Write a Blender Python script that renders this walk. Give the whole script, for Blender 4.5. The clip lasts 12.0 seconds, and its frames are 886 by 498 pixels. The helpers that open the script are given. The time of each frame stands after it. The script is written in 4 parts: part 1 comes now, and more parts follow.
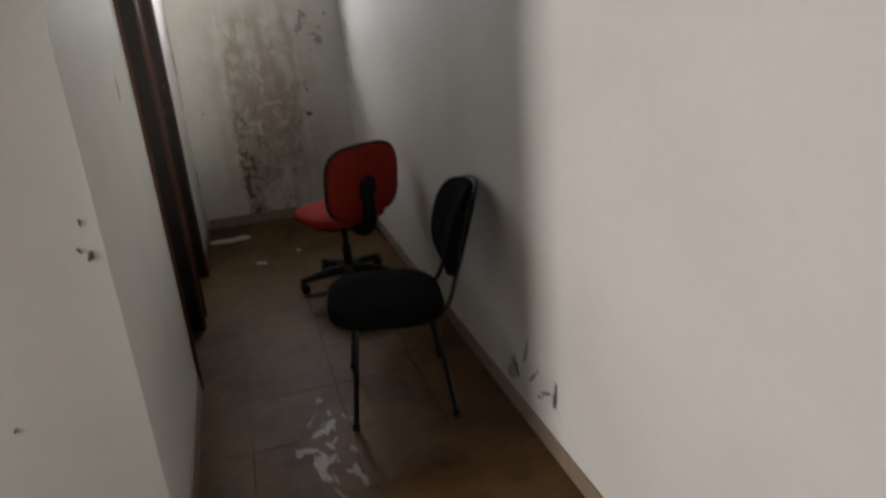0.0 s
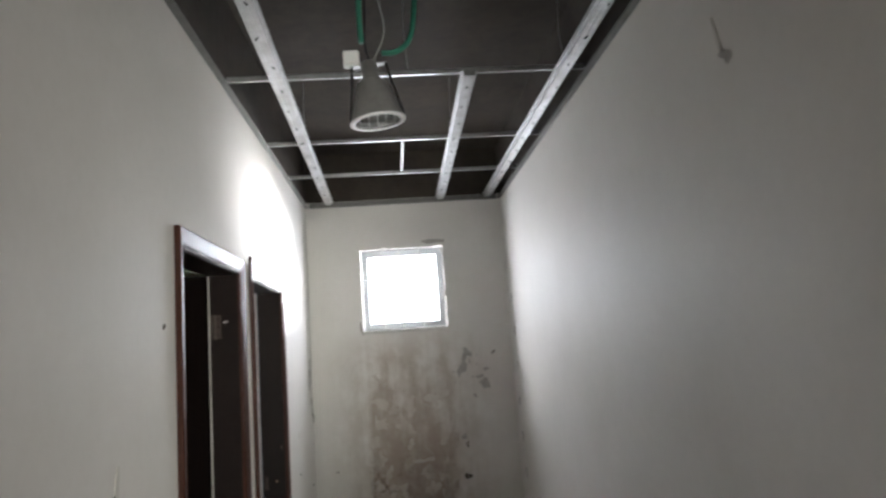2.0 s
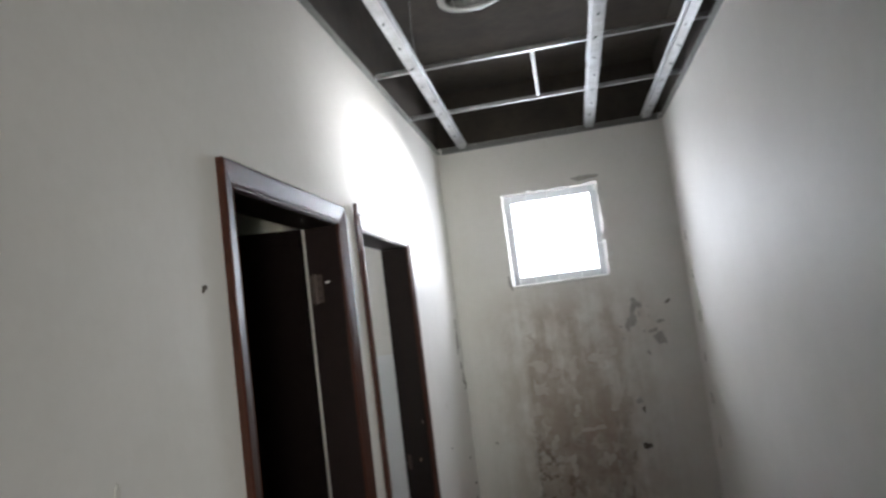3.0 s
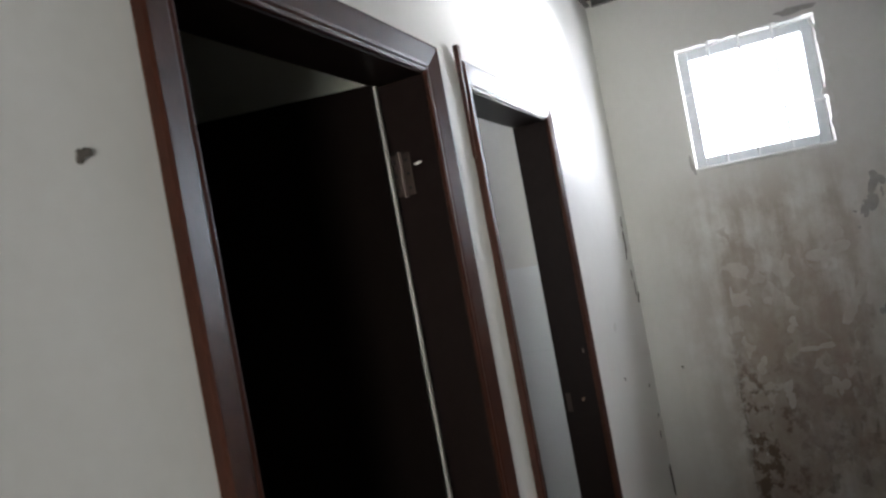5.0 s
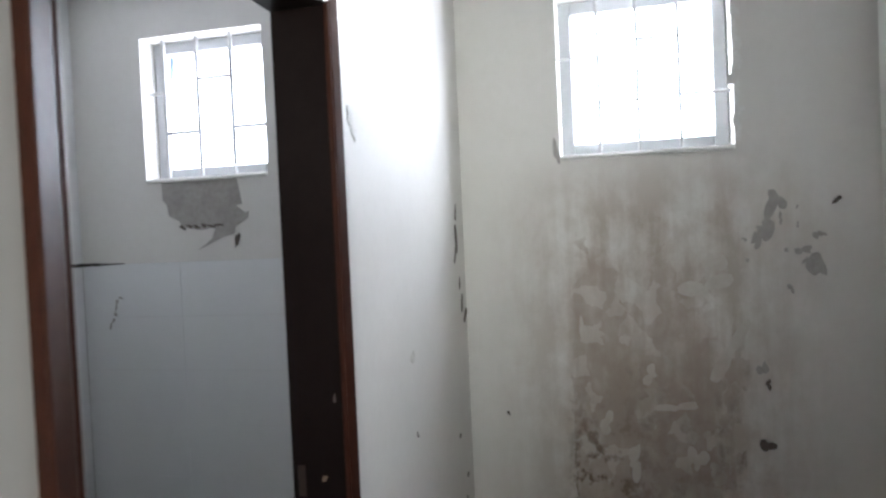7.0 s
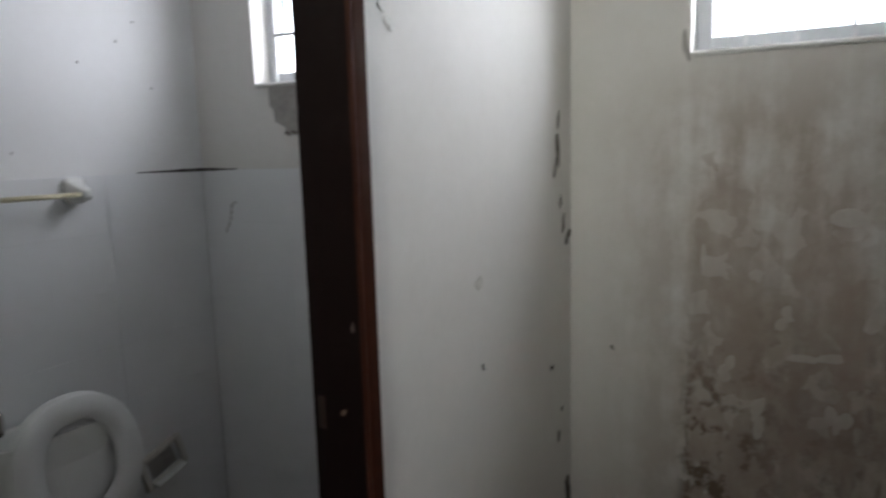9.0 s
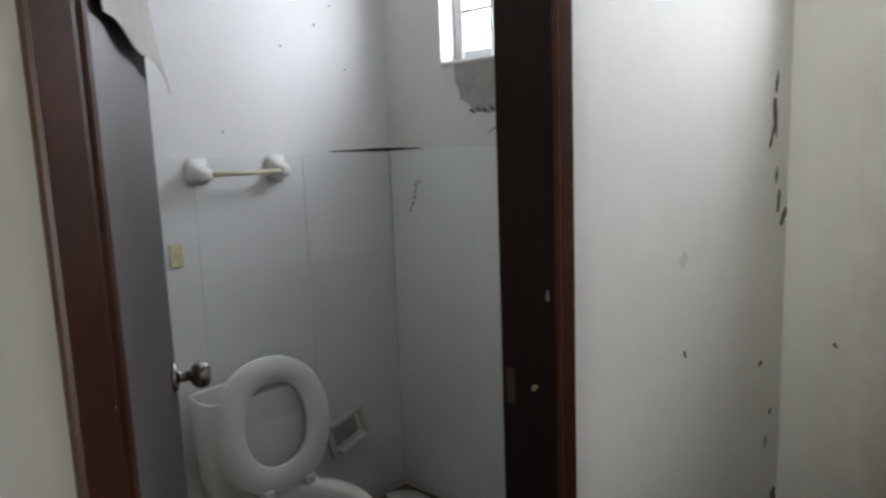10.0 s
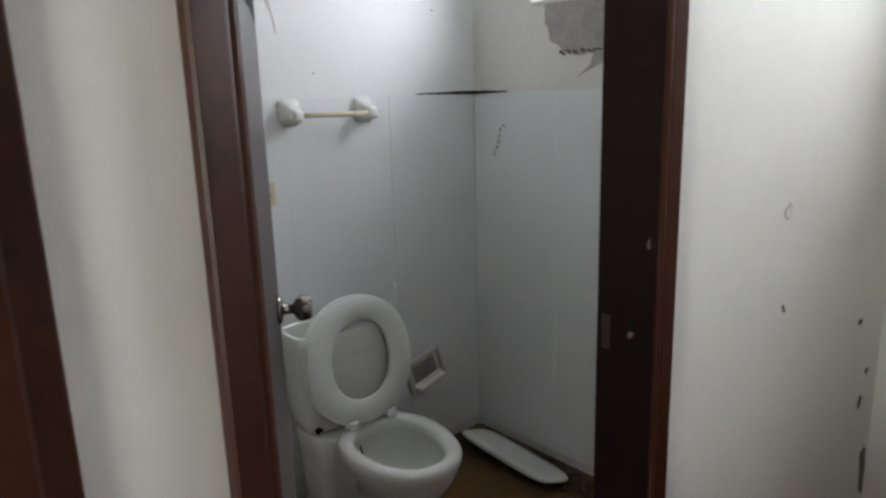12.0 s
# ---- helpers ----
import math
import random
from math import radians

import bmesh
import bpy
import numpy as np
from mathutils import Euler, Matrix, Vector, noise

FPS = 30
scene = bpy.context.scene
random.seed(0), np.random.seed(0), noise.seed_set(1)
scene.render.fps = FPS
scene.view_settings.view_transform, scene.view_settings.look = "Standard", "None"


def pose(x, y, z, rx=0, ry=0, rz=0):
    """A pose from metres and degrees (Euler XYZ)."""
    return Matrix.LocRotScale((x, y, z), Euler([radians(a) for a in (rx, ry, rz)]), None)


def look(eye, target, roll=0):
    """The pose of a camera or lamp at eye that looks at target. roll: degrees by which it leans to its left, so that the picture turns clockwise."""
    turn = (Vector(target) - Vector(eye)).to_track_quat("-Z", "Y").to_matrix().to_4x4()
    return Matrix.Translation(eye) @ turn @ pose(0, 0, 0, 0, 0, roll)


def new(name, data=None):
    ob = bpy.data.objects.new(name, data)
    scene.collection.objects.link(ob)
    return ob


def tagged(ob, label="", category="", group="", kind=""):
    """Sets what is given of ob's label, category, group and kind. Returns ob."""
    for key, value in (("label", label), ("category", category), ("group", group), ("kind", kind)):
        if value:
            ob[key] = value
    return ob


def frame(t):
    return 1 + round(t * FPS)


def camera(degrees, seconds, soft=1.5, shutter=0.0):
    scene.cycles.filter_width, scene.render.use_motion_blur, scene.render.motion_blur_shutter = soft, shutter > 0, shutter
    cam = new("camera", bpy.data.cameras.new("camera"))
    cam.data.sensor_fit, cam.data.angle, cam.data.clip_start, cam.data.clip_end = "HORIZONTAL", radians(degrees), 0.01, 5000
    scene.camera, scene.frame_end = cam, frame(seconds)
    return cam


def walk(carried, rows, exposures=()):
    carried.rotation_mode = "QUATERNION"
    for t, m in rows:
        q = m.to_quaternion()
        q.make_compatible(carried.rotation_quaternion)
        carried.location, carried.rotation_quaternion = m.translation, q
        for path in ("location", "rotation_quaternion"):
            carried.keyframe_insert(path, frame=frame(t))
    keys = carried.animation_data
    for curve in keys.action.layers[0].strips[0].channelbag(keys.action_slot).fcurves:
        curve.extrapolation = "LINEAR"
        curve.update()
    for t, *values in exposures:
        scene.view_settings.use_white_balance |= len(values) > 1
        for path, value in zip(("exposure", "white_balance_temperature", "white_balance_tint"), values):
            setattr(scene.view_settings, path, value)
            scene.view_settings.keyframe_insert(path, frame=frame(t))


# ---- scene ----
cam = camera(66.2, 12.0, soft=2.5, shutter=0.35)
PATH = [
    (0, (0.386, -1.481, 1.661), (0.899, 0.329, 0.981), -4.6),
    (0.5, (0.435, -1.103, 1.706), (0.805, 0.811, 1.261), -3.4),
    (1, (0.472, -0.744, 1.645), (0.725, 1.233, 1.477), -5.6),
    (1.5, (0.463, -0.404, 1.714), (0.873, 1.553, 1.763), -4.9),
    (2, (0.56, -0.179, 1.753), (0.713, 1.798, 2.019), -4.0),
    (2.5, (0.631, 0.067, 1.755), (0.542, 2.055, 1.962), -5.1),
    (3, (0.648, 0.372, 1.729), (0.313, 2.334, 1.923), -7.2),
    (3.5, (0.606, 0.66, 1.751), (-0.021, 2.552, 1.916), -7.1),
    (5.5, (0.483, 1.305, 1.677), (-0.377, 3.111, 1.66), -9.6),
    (6, (0.438, 1.611, 1.702), (-0.373, 3.439, 1.7), -2.3),
    (6.5, (0.457, 1.84, 1.654), (-0.019, 3.783, 1.636), -2.5),
    (8.5, (0.642, 2.294, 1.57), (0.057, 4.199, 1.404), -1.3),
    (9, (0.65, 2.298, 1.597), (-0.281, 4.044, 1.305), -1.6),
    (9.5, (0.604, 2.315, 1.563), (-0.569, 3.911, 1.283), -2.0),
    (10, (0.57, 2.34, 1.537), (-0.769, 3.795, 1.242), -2.2),
    (10.5, (0.543, 2.333, 1.538), (-0.89, 3.681, 1.182), -2.1),
    (11, (0.548, 2.338, 1.509), (-0.877, 3.674, 1.077), -1.9),
    (11.5, (0.555, 2.331, 1.523), (-0.861, 3.667, 1.068), -2.5),
    (12, (0.544, 2.301, 1.536), (-0.923, 3.584, 1.091), -1.7),
]
walk(cam, [(t, look(e, g, r)) for t, e, g, r in PATH],
     exposures=[(0.0, 0.10, 6500, 10), (0.5, 0.20, 6480, 10), (1.0, 0.20, 6430, 10), (2.0, 0.20, 6250, 10), (3.5, 0.06, 6050, 9), (5.3, 0.14, 6000, 9),
                (6.1, 0.55, 5850, 9), (6.7, 0.55, 5850, 9), (8.3, -0.45, 6150, 9), (8.7, -0.35, 6150, 9), (9.5, 0.10, 6150, 8), (10.5, 0.40, 6250, 7), (12.0, 0.60, 6250, 7)])

# ---- world and lamps ----
world = bpy.data.worlds.new("world")
scene.world = world
world.use_nodes = True
wn = world.node_tree.nodes
sky = wn.new("ShaderNodeTexSky")
sky.sky_type = "NISHITA"
sky.sun_disc = False
sky.sun_elevation = radians(48)
sky.sun_rotation = radians(200)
world.node_tree.links.new(sky.outputs[0], wn["Background"].inputs[0])
wn["Background"].inputs[1].default_value = 0.12


def area_lamp(name, eye, target, w, h, power, color, spread=180):
    d = bpy.data.lights.new(name, "AREA")
    d.shape, d.size, d.size_y, d.energy, d.color, d.spread = "RECTANGLE", w, h, power, color, radians(spread)
    ob = new(name, d)
    ob.matrix_world = look(eye, target)
    return ob


# daylight standing in the two window openings, and in the hall's window
area_lamp("window_daylight", (0.625, 4.60, 2.12), (0.625, 3.0, 2.12), 0.56, 0.54, 21, (0.91, 0.94, 1.0))
area_lamp("window_bounce", (0.80, 4.80, 2.10), (0.33, 3.80, 2.22), 0.95, 0.90, 26, (1.0, 0.98, 0.96), 18)
area_lamp("bath_daylight", (-1.017, 4.60, 2.15), (-1.017, 3.0, 2.35), 0.56, 0.62, 17.5, (0.94, 0.94, 1.0))
area_lamp("hall_daylight", (-3.36, -0.11, 1.45), (0.0, 0.05, 1.2), 0.84, 1.3, 100, (1.0, 0.95, 0.91))
# added fill: narrow beam from an unseen side opening, lifts the left wall
area_lamp("unseen_hall_fill", (1.43, -1.75, 1.35), (0.15, 3.10, 1.90), 0.85, 1.7, 7.5, (1.0, 0.985, 0.88), 28)


# ---- materials ----
def mat(name, base, rough=0.6, metal=0.0, spec=0.5, grain=0.0, grain_scale=60.0, mottle=0.0, mottle_scale=3.0,
        dark=None, bump=0.0, bump_scale=120.0, coat=0.0, per_object=0.0):
    """A Principled material with colour variation at two scales and fine relief."""
    m = bpy.data.materials.new(name)
    m.use_nodes = True
    nt = m.node_tree
    N, L = nt.nodes, nt.links
    b = N["Principled BSDF"]
    b.inputs["Roughness"].default_value = rough
    b.inputs["Metallic"].default_value = metal
    b.inputs["Specular IOR Level"].default_value = spec
    b.inputs["Coat Weight"].default_value = coat
    geo = N.new("ShaderNodeNewGeometry")
    col = N.new("ShaderNodeRGB")
    col.outputs[0].default_value = (*base, 1)
    out = col.outputs[0]

    def noise_node(scale, detail=4, rough_=0.6):
        n = N.new("ShaderNodeTexNoise")
        n.inputs["Scale"].default_value = scale
        n.inputs["Detail"].default_value = detail
        n.inputs["Roughness"].default_value = rough_
        L.new(geo.outputs["Position"], n.inputs["Vector"])
        return n

    def blend(fac, a, b2):
        x = N.new("ShaderNodeMix")
        x.data_type = "RGBA"
        if isinstance(fac, float):
            x.inputs[0].default_value = fac
        else:
            L.new(fac, x.inputs[0])
        L.new(a, x.inputs[6])
        if isinstance(b2, tuple):
            x.inputs[7].default_value = (*b2, 1)
        else:
            L.new(b2, x.inputs[7])
        return x.outputs[2]

    def ramp(src, lo, hi, top=1.0):
        r = N.new("ShaderNodeMapRange")
        r.inputs[1].default_value, r.inputs[2].default_value = lo, hi
        r.inputs[4].default_value = top
        L.new(src, r.inputs[0])
        return r.outputs[0]

    dk = dark or tuple(c * 0.6 for c in base)
    if mottle:
        out = blend(ramp(noise_node(mottle_scale, 6).outputs[0], 0.42, 0.72, mottle), out, dk)
    if grain:
        out = blend(ramp(noise_node(grain_scale, 3).outputs[0], 0.4, 0.7, grain), out, dk)
    if per_object:
        info = N.new("ShaderNodeObjectInfo")
        out = blend(ramp(info.outputs["Random"], 0.0, 1.0, per_object), out, dk)
    L.new(out, b.inputs["Base Color"])
    if bump:
        bp = N.new("ShaderNodeBump")
        bp.inputs["Strength"].default_value = bump
        bp.inputs["Distance"].default_value = 0.004
        L.new(noise_node(bump_scale, 5).outputs[0], bp.inputs["Height"])
        L.new(bp.outputs[0], b.inputs["Normal"])
    m["kit"] = 1
    return m


PAINT = mat("wall_paint", (0.69, 0.668, 0.635), 0.62, spec=0.25, grain=0.10, grain_scale=35, mottle=0.30, mottle_scale=1.6,
            dark=(0.52, 0.50, 0.45), bump=0.12, bump_scale=28)
WHITEPAINT = mat("white_paint", (0.77, 0.77, 0.765), 0.6, spec=0.25, grain=0.08, grain_scale=35, mottle=0.25, mottle_scale=1.8,
                 dark=(0.64, 0.63, 0.61), bump=0.10, bump_scale=28)
CREAM = mat("cream_paint", (0.66, 0.66, 0.56), 0.5, spec=0.3, grain=0.1, mottle=0.25, mottle_scale=2.5,
            dark=(0.5, 0.5, 0.42), bump=0.12, bump_scale=30)
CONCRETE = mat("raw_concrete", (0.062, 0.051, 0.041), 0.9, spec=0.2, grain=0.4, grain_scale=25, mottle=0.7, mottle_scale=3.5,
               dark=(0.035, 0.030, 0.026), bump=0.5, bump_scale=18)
TRIMWOOD = mat("varnished_red_brown_wood", (0.046, 0.0135, 0.0065), 0.42, spec=0.22, grain=0.5, grain_scale=45, mottle=0.5, mottle_scale=5,
               dark=(0.022, 0.007, 0.004), bump=0.08, bump_scale=60)
# shaded copy of the trim wood: the jambs' shade is in this colour
SHADEDWOOD = mat("varnished_wood_in_shade", (0.0068, 0.0030, 0.0024), 0.42, spec=0.17, grain=0.5, grain_scale=40, mottle=0.4, mottle_scale=4,
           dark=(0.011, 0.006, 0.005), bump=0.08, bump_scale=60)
# almost black and without gloss: the unlit room's darkness is painted into the leaf
LEAFWOOD = mat("unlit_door_face", (0.0032, 0.0018, 0.0015), 0.75, spec=0.03, grain=0.4, grain_scale=30, mottle=0.3,
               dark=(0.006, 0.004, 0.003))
GREYLEAF = mat("worn_grey_door_face", (0.080, 0.066, 0.070), 0.45, spec=0.3, grain=0.35, grain_scale=18, mottle=0.4, mottle_scale=5,
               dark=(0.06, 0.046, 0.045), bump=0.05)
PALEEDGE = mat("pale_bare_wood", (0.30, 0.28, 0.25), 0.7, grain=0.3, grain_scale=80)
GALV = mat("galvanised_steel", (0.56, 0.57, 0.575), 0.34, metal=0.6, grain=0.4, grain_scale=40, mottle=0.8, mottle_scale=7,
           dark=(0.30, 0.295, 0.285), bump=0.06, bump_scale=40)
DULLSTEEL = mat("dull_steel", (0.24, 0.235, 0.225), 0.5, metal=0.7, grain=0.4, mottle=0.4, mottle_scale=12)
SKIRT = mat("tan_skirting_tile", (0.30, 0.225, 0.165), 0.45, grain=0.3, mottle=0.5, mottle_scale=5, dark=(0.17, 0.13, 0.10), per_object=0.2)
FLOORTILE = mat("dirty_brown_floor_tile", (0.140, 0.076, 0.030), 0.5, spec=0.13, grain=0.35, grain_scale=22, mottle=0.9, mottle_scale=3.6,
                dark=(0.048, 0.027, 0.012), bump=0.10, bump_scale=14, per_object=0.12)
GROUT = mat("dark_grout", (0.070, 0.042, 0.025), 0.9, grain=0.3)
DIRT = mat("brown_dirt", (0.12, 0.085, 0.06), 0.95, grain=0.5, grain_scale=90, mottle=0.6, mottle_scale=8, dark=(0.05, 0.035, 0.025), bump=0.6, bump_scale=70)
BLACKFAB = mat("black_fabric", (0.0042, 0.0040, 0.0045), 0.95, spec=0.05, grain=0.4, grain_scale=200, mottle=0.3, mottle_scale=12,
               dark=(0.008, 0.008, 0.008), bump=0.3, bump_scale=400)
BLACKPLA = mat("black_plastic", (0.008, 0.008, 0.008), 0.6, spec=0.2, grain=0.3, grain_scale=60, dark=(0.03, 0.028, 0.026))
BLACKTUBE = mat("black_painted_tube", (0.007, 0.0065, 0.006), 0.4, spec=0.35, grain=0.3, dark=(0.03, 0.025, 0.02))
REDFAB = mat("red_fabric", (0.31, 0.024, 0.015), 0.9, spec=0.2, grain=0.4, grain_scale=180, mottle=0.5, mottle_scale=10,
             dark=(0.16, 0.014, 0.009), bump=0.3, bump_scale=350)
CERAMIC = mat("white_ceramic", (0.70, 0.70, 0.68), 0.16, spec=0.5, grain=0.08, grain_scale=12, mottle=0.2, mottle_scale=6, dark=(0.50, 0.47, 0.42))
SEATPLA = mat("white_seat_plastic", (0.70, 0.70, 0.69), 0.28, grain=0.08, mottle=0.15, mottle_scale=9, dark=(0.5, 0.48, 0.45))
BATHTILE = mat("white_wall_tile", (0.74, 0.745, 0.75), 0.34, spec=0.4, grain=0.06, grain_scale=20, mottle=0.2, mottle_scale=2.2,
               dark=(0.62, 0.61, 0.60), bump=0.05, bump_scale=14, per_object=0.03)
TILEGROUT = mat("grey_tile_grout", (0.66, 0.655, 0.65), 0.9, grain=0.3, mottle=0.4)
CHROME = mat("tarnished_nickel", (0.42, 0.39, 0.36), 0.22, metal=1.0, grain=0.2, mottle=0.3, mottle_scale=20, dark=(0.2, 0.18, 0.16))
CREAMPLA = mat("yellowed_plastic", (0.62, 0.56, 0.38), 0.4, grain=0.1, mottle=0.2, mottle_scale=20)
GREENPIPE = mat("green_conduit", (0.03, 0.20, 0.13), 0.45, grain=0.2)
GREYWIRE = mat("grey_wire", (0.25, 0.25, 0.24), 0.5)
WHITEMET = mat("white_enamel", (0.72, 0.72, 0.70), 0.35, grain=0.1, mottle=0.2, mottle_scale=15)
GREYMET = mat("grey_cast_metal", (0.33, 0.32, 0.31), 0.42, metal=0.5, grain=0.3, mottle=0.4, mottle_scale=14)
MIRRORMET = mat("polished_aluminium", (0.85, 0.85, 0.84), 0.15, metal=1.0, grain=0.1)
WINFRAME = mat("white_window_frame", (0.42, 0.43, 0.44), 0.45, metal=0.2, grain=0.1, mottle=0.2, mottle_scale=14)
GRILLE = mat("painted_grille_iron", (0.50, 0.50, 0.49), 0.5, grain=0.3, mottle=0.3, mottle_scale=20)
PUTTY = mat("crumbling_white_plaster", (0.72, 0.71, 0.68), 0.9, grain=0.3, grain_scale=80, bump=0.6, bump_scale=90)
BAREPLASTER = mat("bare_grey_plaster", (0.40, 0.375, 0.35), 0.95, grain=0.4, grain_scale=50, mottle=0.5, mottle_scale=10, bump=0.5, bump_scale=80)
DARKCHIP = mat("dark_exposed_plaster", (0.12, 0.10, 0.085), 0.95, grain=0.4, grain_scale=90, bump=0.5)
PAPER = mat("torn_pale_veneer", (0.62, 0.58, 0.54), 0.8, grain=0.2, mottle=0.3, mottle_scale=12)
LENS = mat("clear_pane", (1, 1, 1), 0.02)
LENS.node_tree.nodes["Principled BSDF"].inputs["Transmission Weight"].default_value = 1.0


# ---- building helpers ----
def link_mesh(name, bm, material, smooth=False):
    bmesh.ops.recalc_face_normals(bm, faces=bm.faces)
    me = bpy.data.meshes.new(name)
    bm.to_mesh(me)
    bm.free()
    if material:
        me.materials.append(material)
    if smooth:
        for p in me.polygons:
            p.use_smooth = True
    return me


def part(name, bm, material, parent, label="", smooth=False):
    """One mesh object under a thing or under a part."""
    ob = new(name, link_mesh(name, bm, material, smooth))
    ob.parent = parent
    return tagged(ob, label)


def thing(name, m, label, category, group="", kind=""):
    ob = new(name)
    ob.empty_display_size = 0.1
    ob.matrix_world = m
    return tagged(ob, label, category, group, kind)


def box(bm, x0, x1, y0, y1, z0, z1, bevel=0.0, seg=1):
    vs = [bm.verts.new((x, y, z)) for x in (x0, x1) for y in (y0, y1) for z in (z0, z1)]
    fs = [bm.faces.new([vs[i] for i in f]) for f in
          ((0, 1, 3, 2), (4, 6, 7, 5), (0, 4, 5, 1), (2, 3, 7, 6), (0, 2, 6, 4), (1, 5, 7, 3))]
    if bevel:
        es = list({e for f in fs for e in f.edges})
        bmesh.ops.bevel(bm, geom=es, offset=bevel, segments=seg, profile=0.6, affect="EDGES")
    return bm


def boxed(*a, bevel=0.0, seg=1):
    return box(bmesh.new(), *a, bevel=bevel, seg=seg)


def tube(bm, pts, r, n=10, cap=True):
    """A round bar along points; r is one radius or one for each point."""
    pts = [Vector(p) for p in pts]
    rs = r if isinstance(r, (list, tuple)) else [r] * len(pts)
    rings, up = [], None
    for i, p in enumerate(pts):
        d = (pts[min(i + 1, len(pts) - 1)] - pts[max(i - 1, 0)]).normalized()
        if up is None:
            up = Vector((0, 0, 1)) if abs(d.z) < 0.9 else Vector((1, 0, 0))
        u = d.cross(up).normalized()
        v = u.cross(d).normalized()
        up = v
        rings.append([bm.verts.new(p + rs[i] * (math.cos(2 * math.pi * k / n) * u + math.sin(2 * math.pi * k / n) * v)) for k in range(n)])
    loft(bm, rings, cap)
    return bm


def loft(bm, rings, cap=True):
    for a, b in zip(rings, rings[1:]):
        n = len(a)
        for k in range(n):
            bm.faces.new((a[k], a[(k + 1) % n], b[(k + 1) % n], b[k]))
    if cap:
        bm.faces.new(rings[0][::-1])
        bm.faces.new(rings[-1])
    return bm


def smooth_path(pts, n=6):
    """Points along a rounded line through pts."""
    pts = [Vector(p) for p in pts]
    out = []
    for i in range(len(pts) - 1):
        p0, p1, p2, p3 = pts[max(i - 1, 0)], pts[i], pts[i + 1], pts[min(i + 2, len(pts) - 1)]
        for k in range(n):
            t = k / n
            out.append(0.5 * (2 * p1 + (p2 - p0) * t + (2 * p0 - 5 * p1 + 4 * p2 - p3) * t * t + (3 * p1 - p0 - 3 * p2 + p3) * t ** 3))
    return out + [pts[-1]]


def lathe(bm, prof, n=24, cap=False):
    """A turned shape round z from (radius, height) pairs."""
    rings = [[bm.verts.new((r * math.cos(2 * math.pi * k / n), r * math.sin(2 * math.pi * k / n), z)) for k in range(n)] for r, z in prof]
    return loft(bm, rings, cap)


def wall_grid(axis, lo, hi, us, zs, holes):
    """A wall of thickness lo..hi along axis, over cuts us and zs, with rectangular openings through it."""
    us = sorted(set(us) | {h[0] for h in holes} | {h[1] for h in holes})
    zs = sorted(set(zs) | {h[2] for h in holes} | {h[3] for h in holes})
    solid = {}
    for i in range(len(us) - 1):
        for j in range(len(zs) - 1):
            u, z = (us[i] + us[i + 1]) / 2, (zs[j] + zs[j + 1]) / 2
            solid[i, j] = not any(h[0] < u < h[1] and h[2] < z < h[3] for h in holes)
    bm = bmesh.new()

    def P(w, u, z):
        return (w, u, z) if axis == "x" else (u, w, z)

    def quad(*ps):
        bm.faces.new([bm.verts.new(p) for p in ps])

    for (i, j), s in solid.items():
        if not s:
            continue
        a, b, c, d = us[i], us[i + 1], zs[j], zs[j + 1]
        for w in (lo, hi):
            quad(P(w, a, c), P(w, b, c), P(w, b, d), P(w, a, d))
        if not solid.get((i - 1, j)):
            quad(P(lo, a, c), P(hi, a, c), P(hi, a, d), P(lo, a, d))
        if not solid.get((i + 1, j)):
            quad(P(lo, b, c), P(hi, b, c), P(hi, b, d), P(lo, b, d))
        if not solid.get((i, j - 1)):
            quad(P(lo, a, c), P(lo, b, c), P(hi, b, c), P(hi, a, c))
        if not solid.get((i, j + 1)):
            quad(P(lo, a, d), P(lo, b, d), P(hi, b, d), P(hi, a, d))
    bmesh.ops.remove_doubles(bm, verts=bm.verts, dist=1e-5)
    return bm


def structure(name, bm, material, label, category):
    ob = new(name, link_mesh(name, bm, material))
    return tagged(ob, label, category, "", "structure")


# ---- large structure ----
ZG, ZS = 2.706, 3.06          # ceiling grid, slab
D1, D2 = (1.632, 2.350), (2.515, 3.236)    # rough openings of the two doorways
ZH = 2.075                                   # their height
wall_left = structure("wall_left", wall_grid("x", -0.105, 0.0, (0.51, 4.385), (0, ZG, ZS), [(*D1, -1, ZH), (*D2, -1, ZH)]),
                      PAINT, "off-white painted corridor wall with two dark doorways", "wall")
# the opening in wall_right is out of view, cut for the added fill lamp
wall_right = structure("wall_right", wall_grid("x", 1.33, 1.455, (-3.5, 4.385), (0, ZS), [(-2.25, -1.25, -1, 2.25)]), PAINT,
                       "off-white painted plain corridor wall with peeling at its foot", "wall")
WIN = (0.350, 0.910, 1.848, 2.395)
BWIN = (-1.284, -0.750, 1.867, 2.428)
wall_end = structure("wall_end", wall_grid("y", 4.385, 4.535, (-1.722, 1.455), (0, ZS), [WIN, BWIN]), PAINT,
                     "damp-stained white end wall with a small high window", "wall")
wall_front = structure("wall_front", wall_grid("y", 0.39, 0.51, (-3.42, 0.0), (0, ZS), []), PAINT,
                       "off-white painted wall end with chipped spots", "wall")
wall_bath = structure("wall_bath", wall_grid("x", -1.722, -1.607, (0.51, 4.385), (0, ZS), []), WHITEPAINT, "white bathroom side wall", "wall")
wall_partition = structure("wall_partition", wall_grid("y", 2.40, 2.50, (-1.607, -0.105), (0, ZS), []), CREAM, "white partition wall", "wall")
wall_hall_side = structure("wall_hall_side", wall_grid("x", -3.42, -3.30, (-3.5, 0.39), (0, ZS), [(-0.55, 0.33, 0.8, 2.1)]), PAINT,
                           "plain white hall wall with a window opening", "wall")
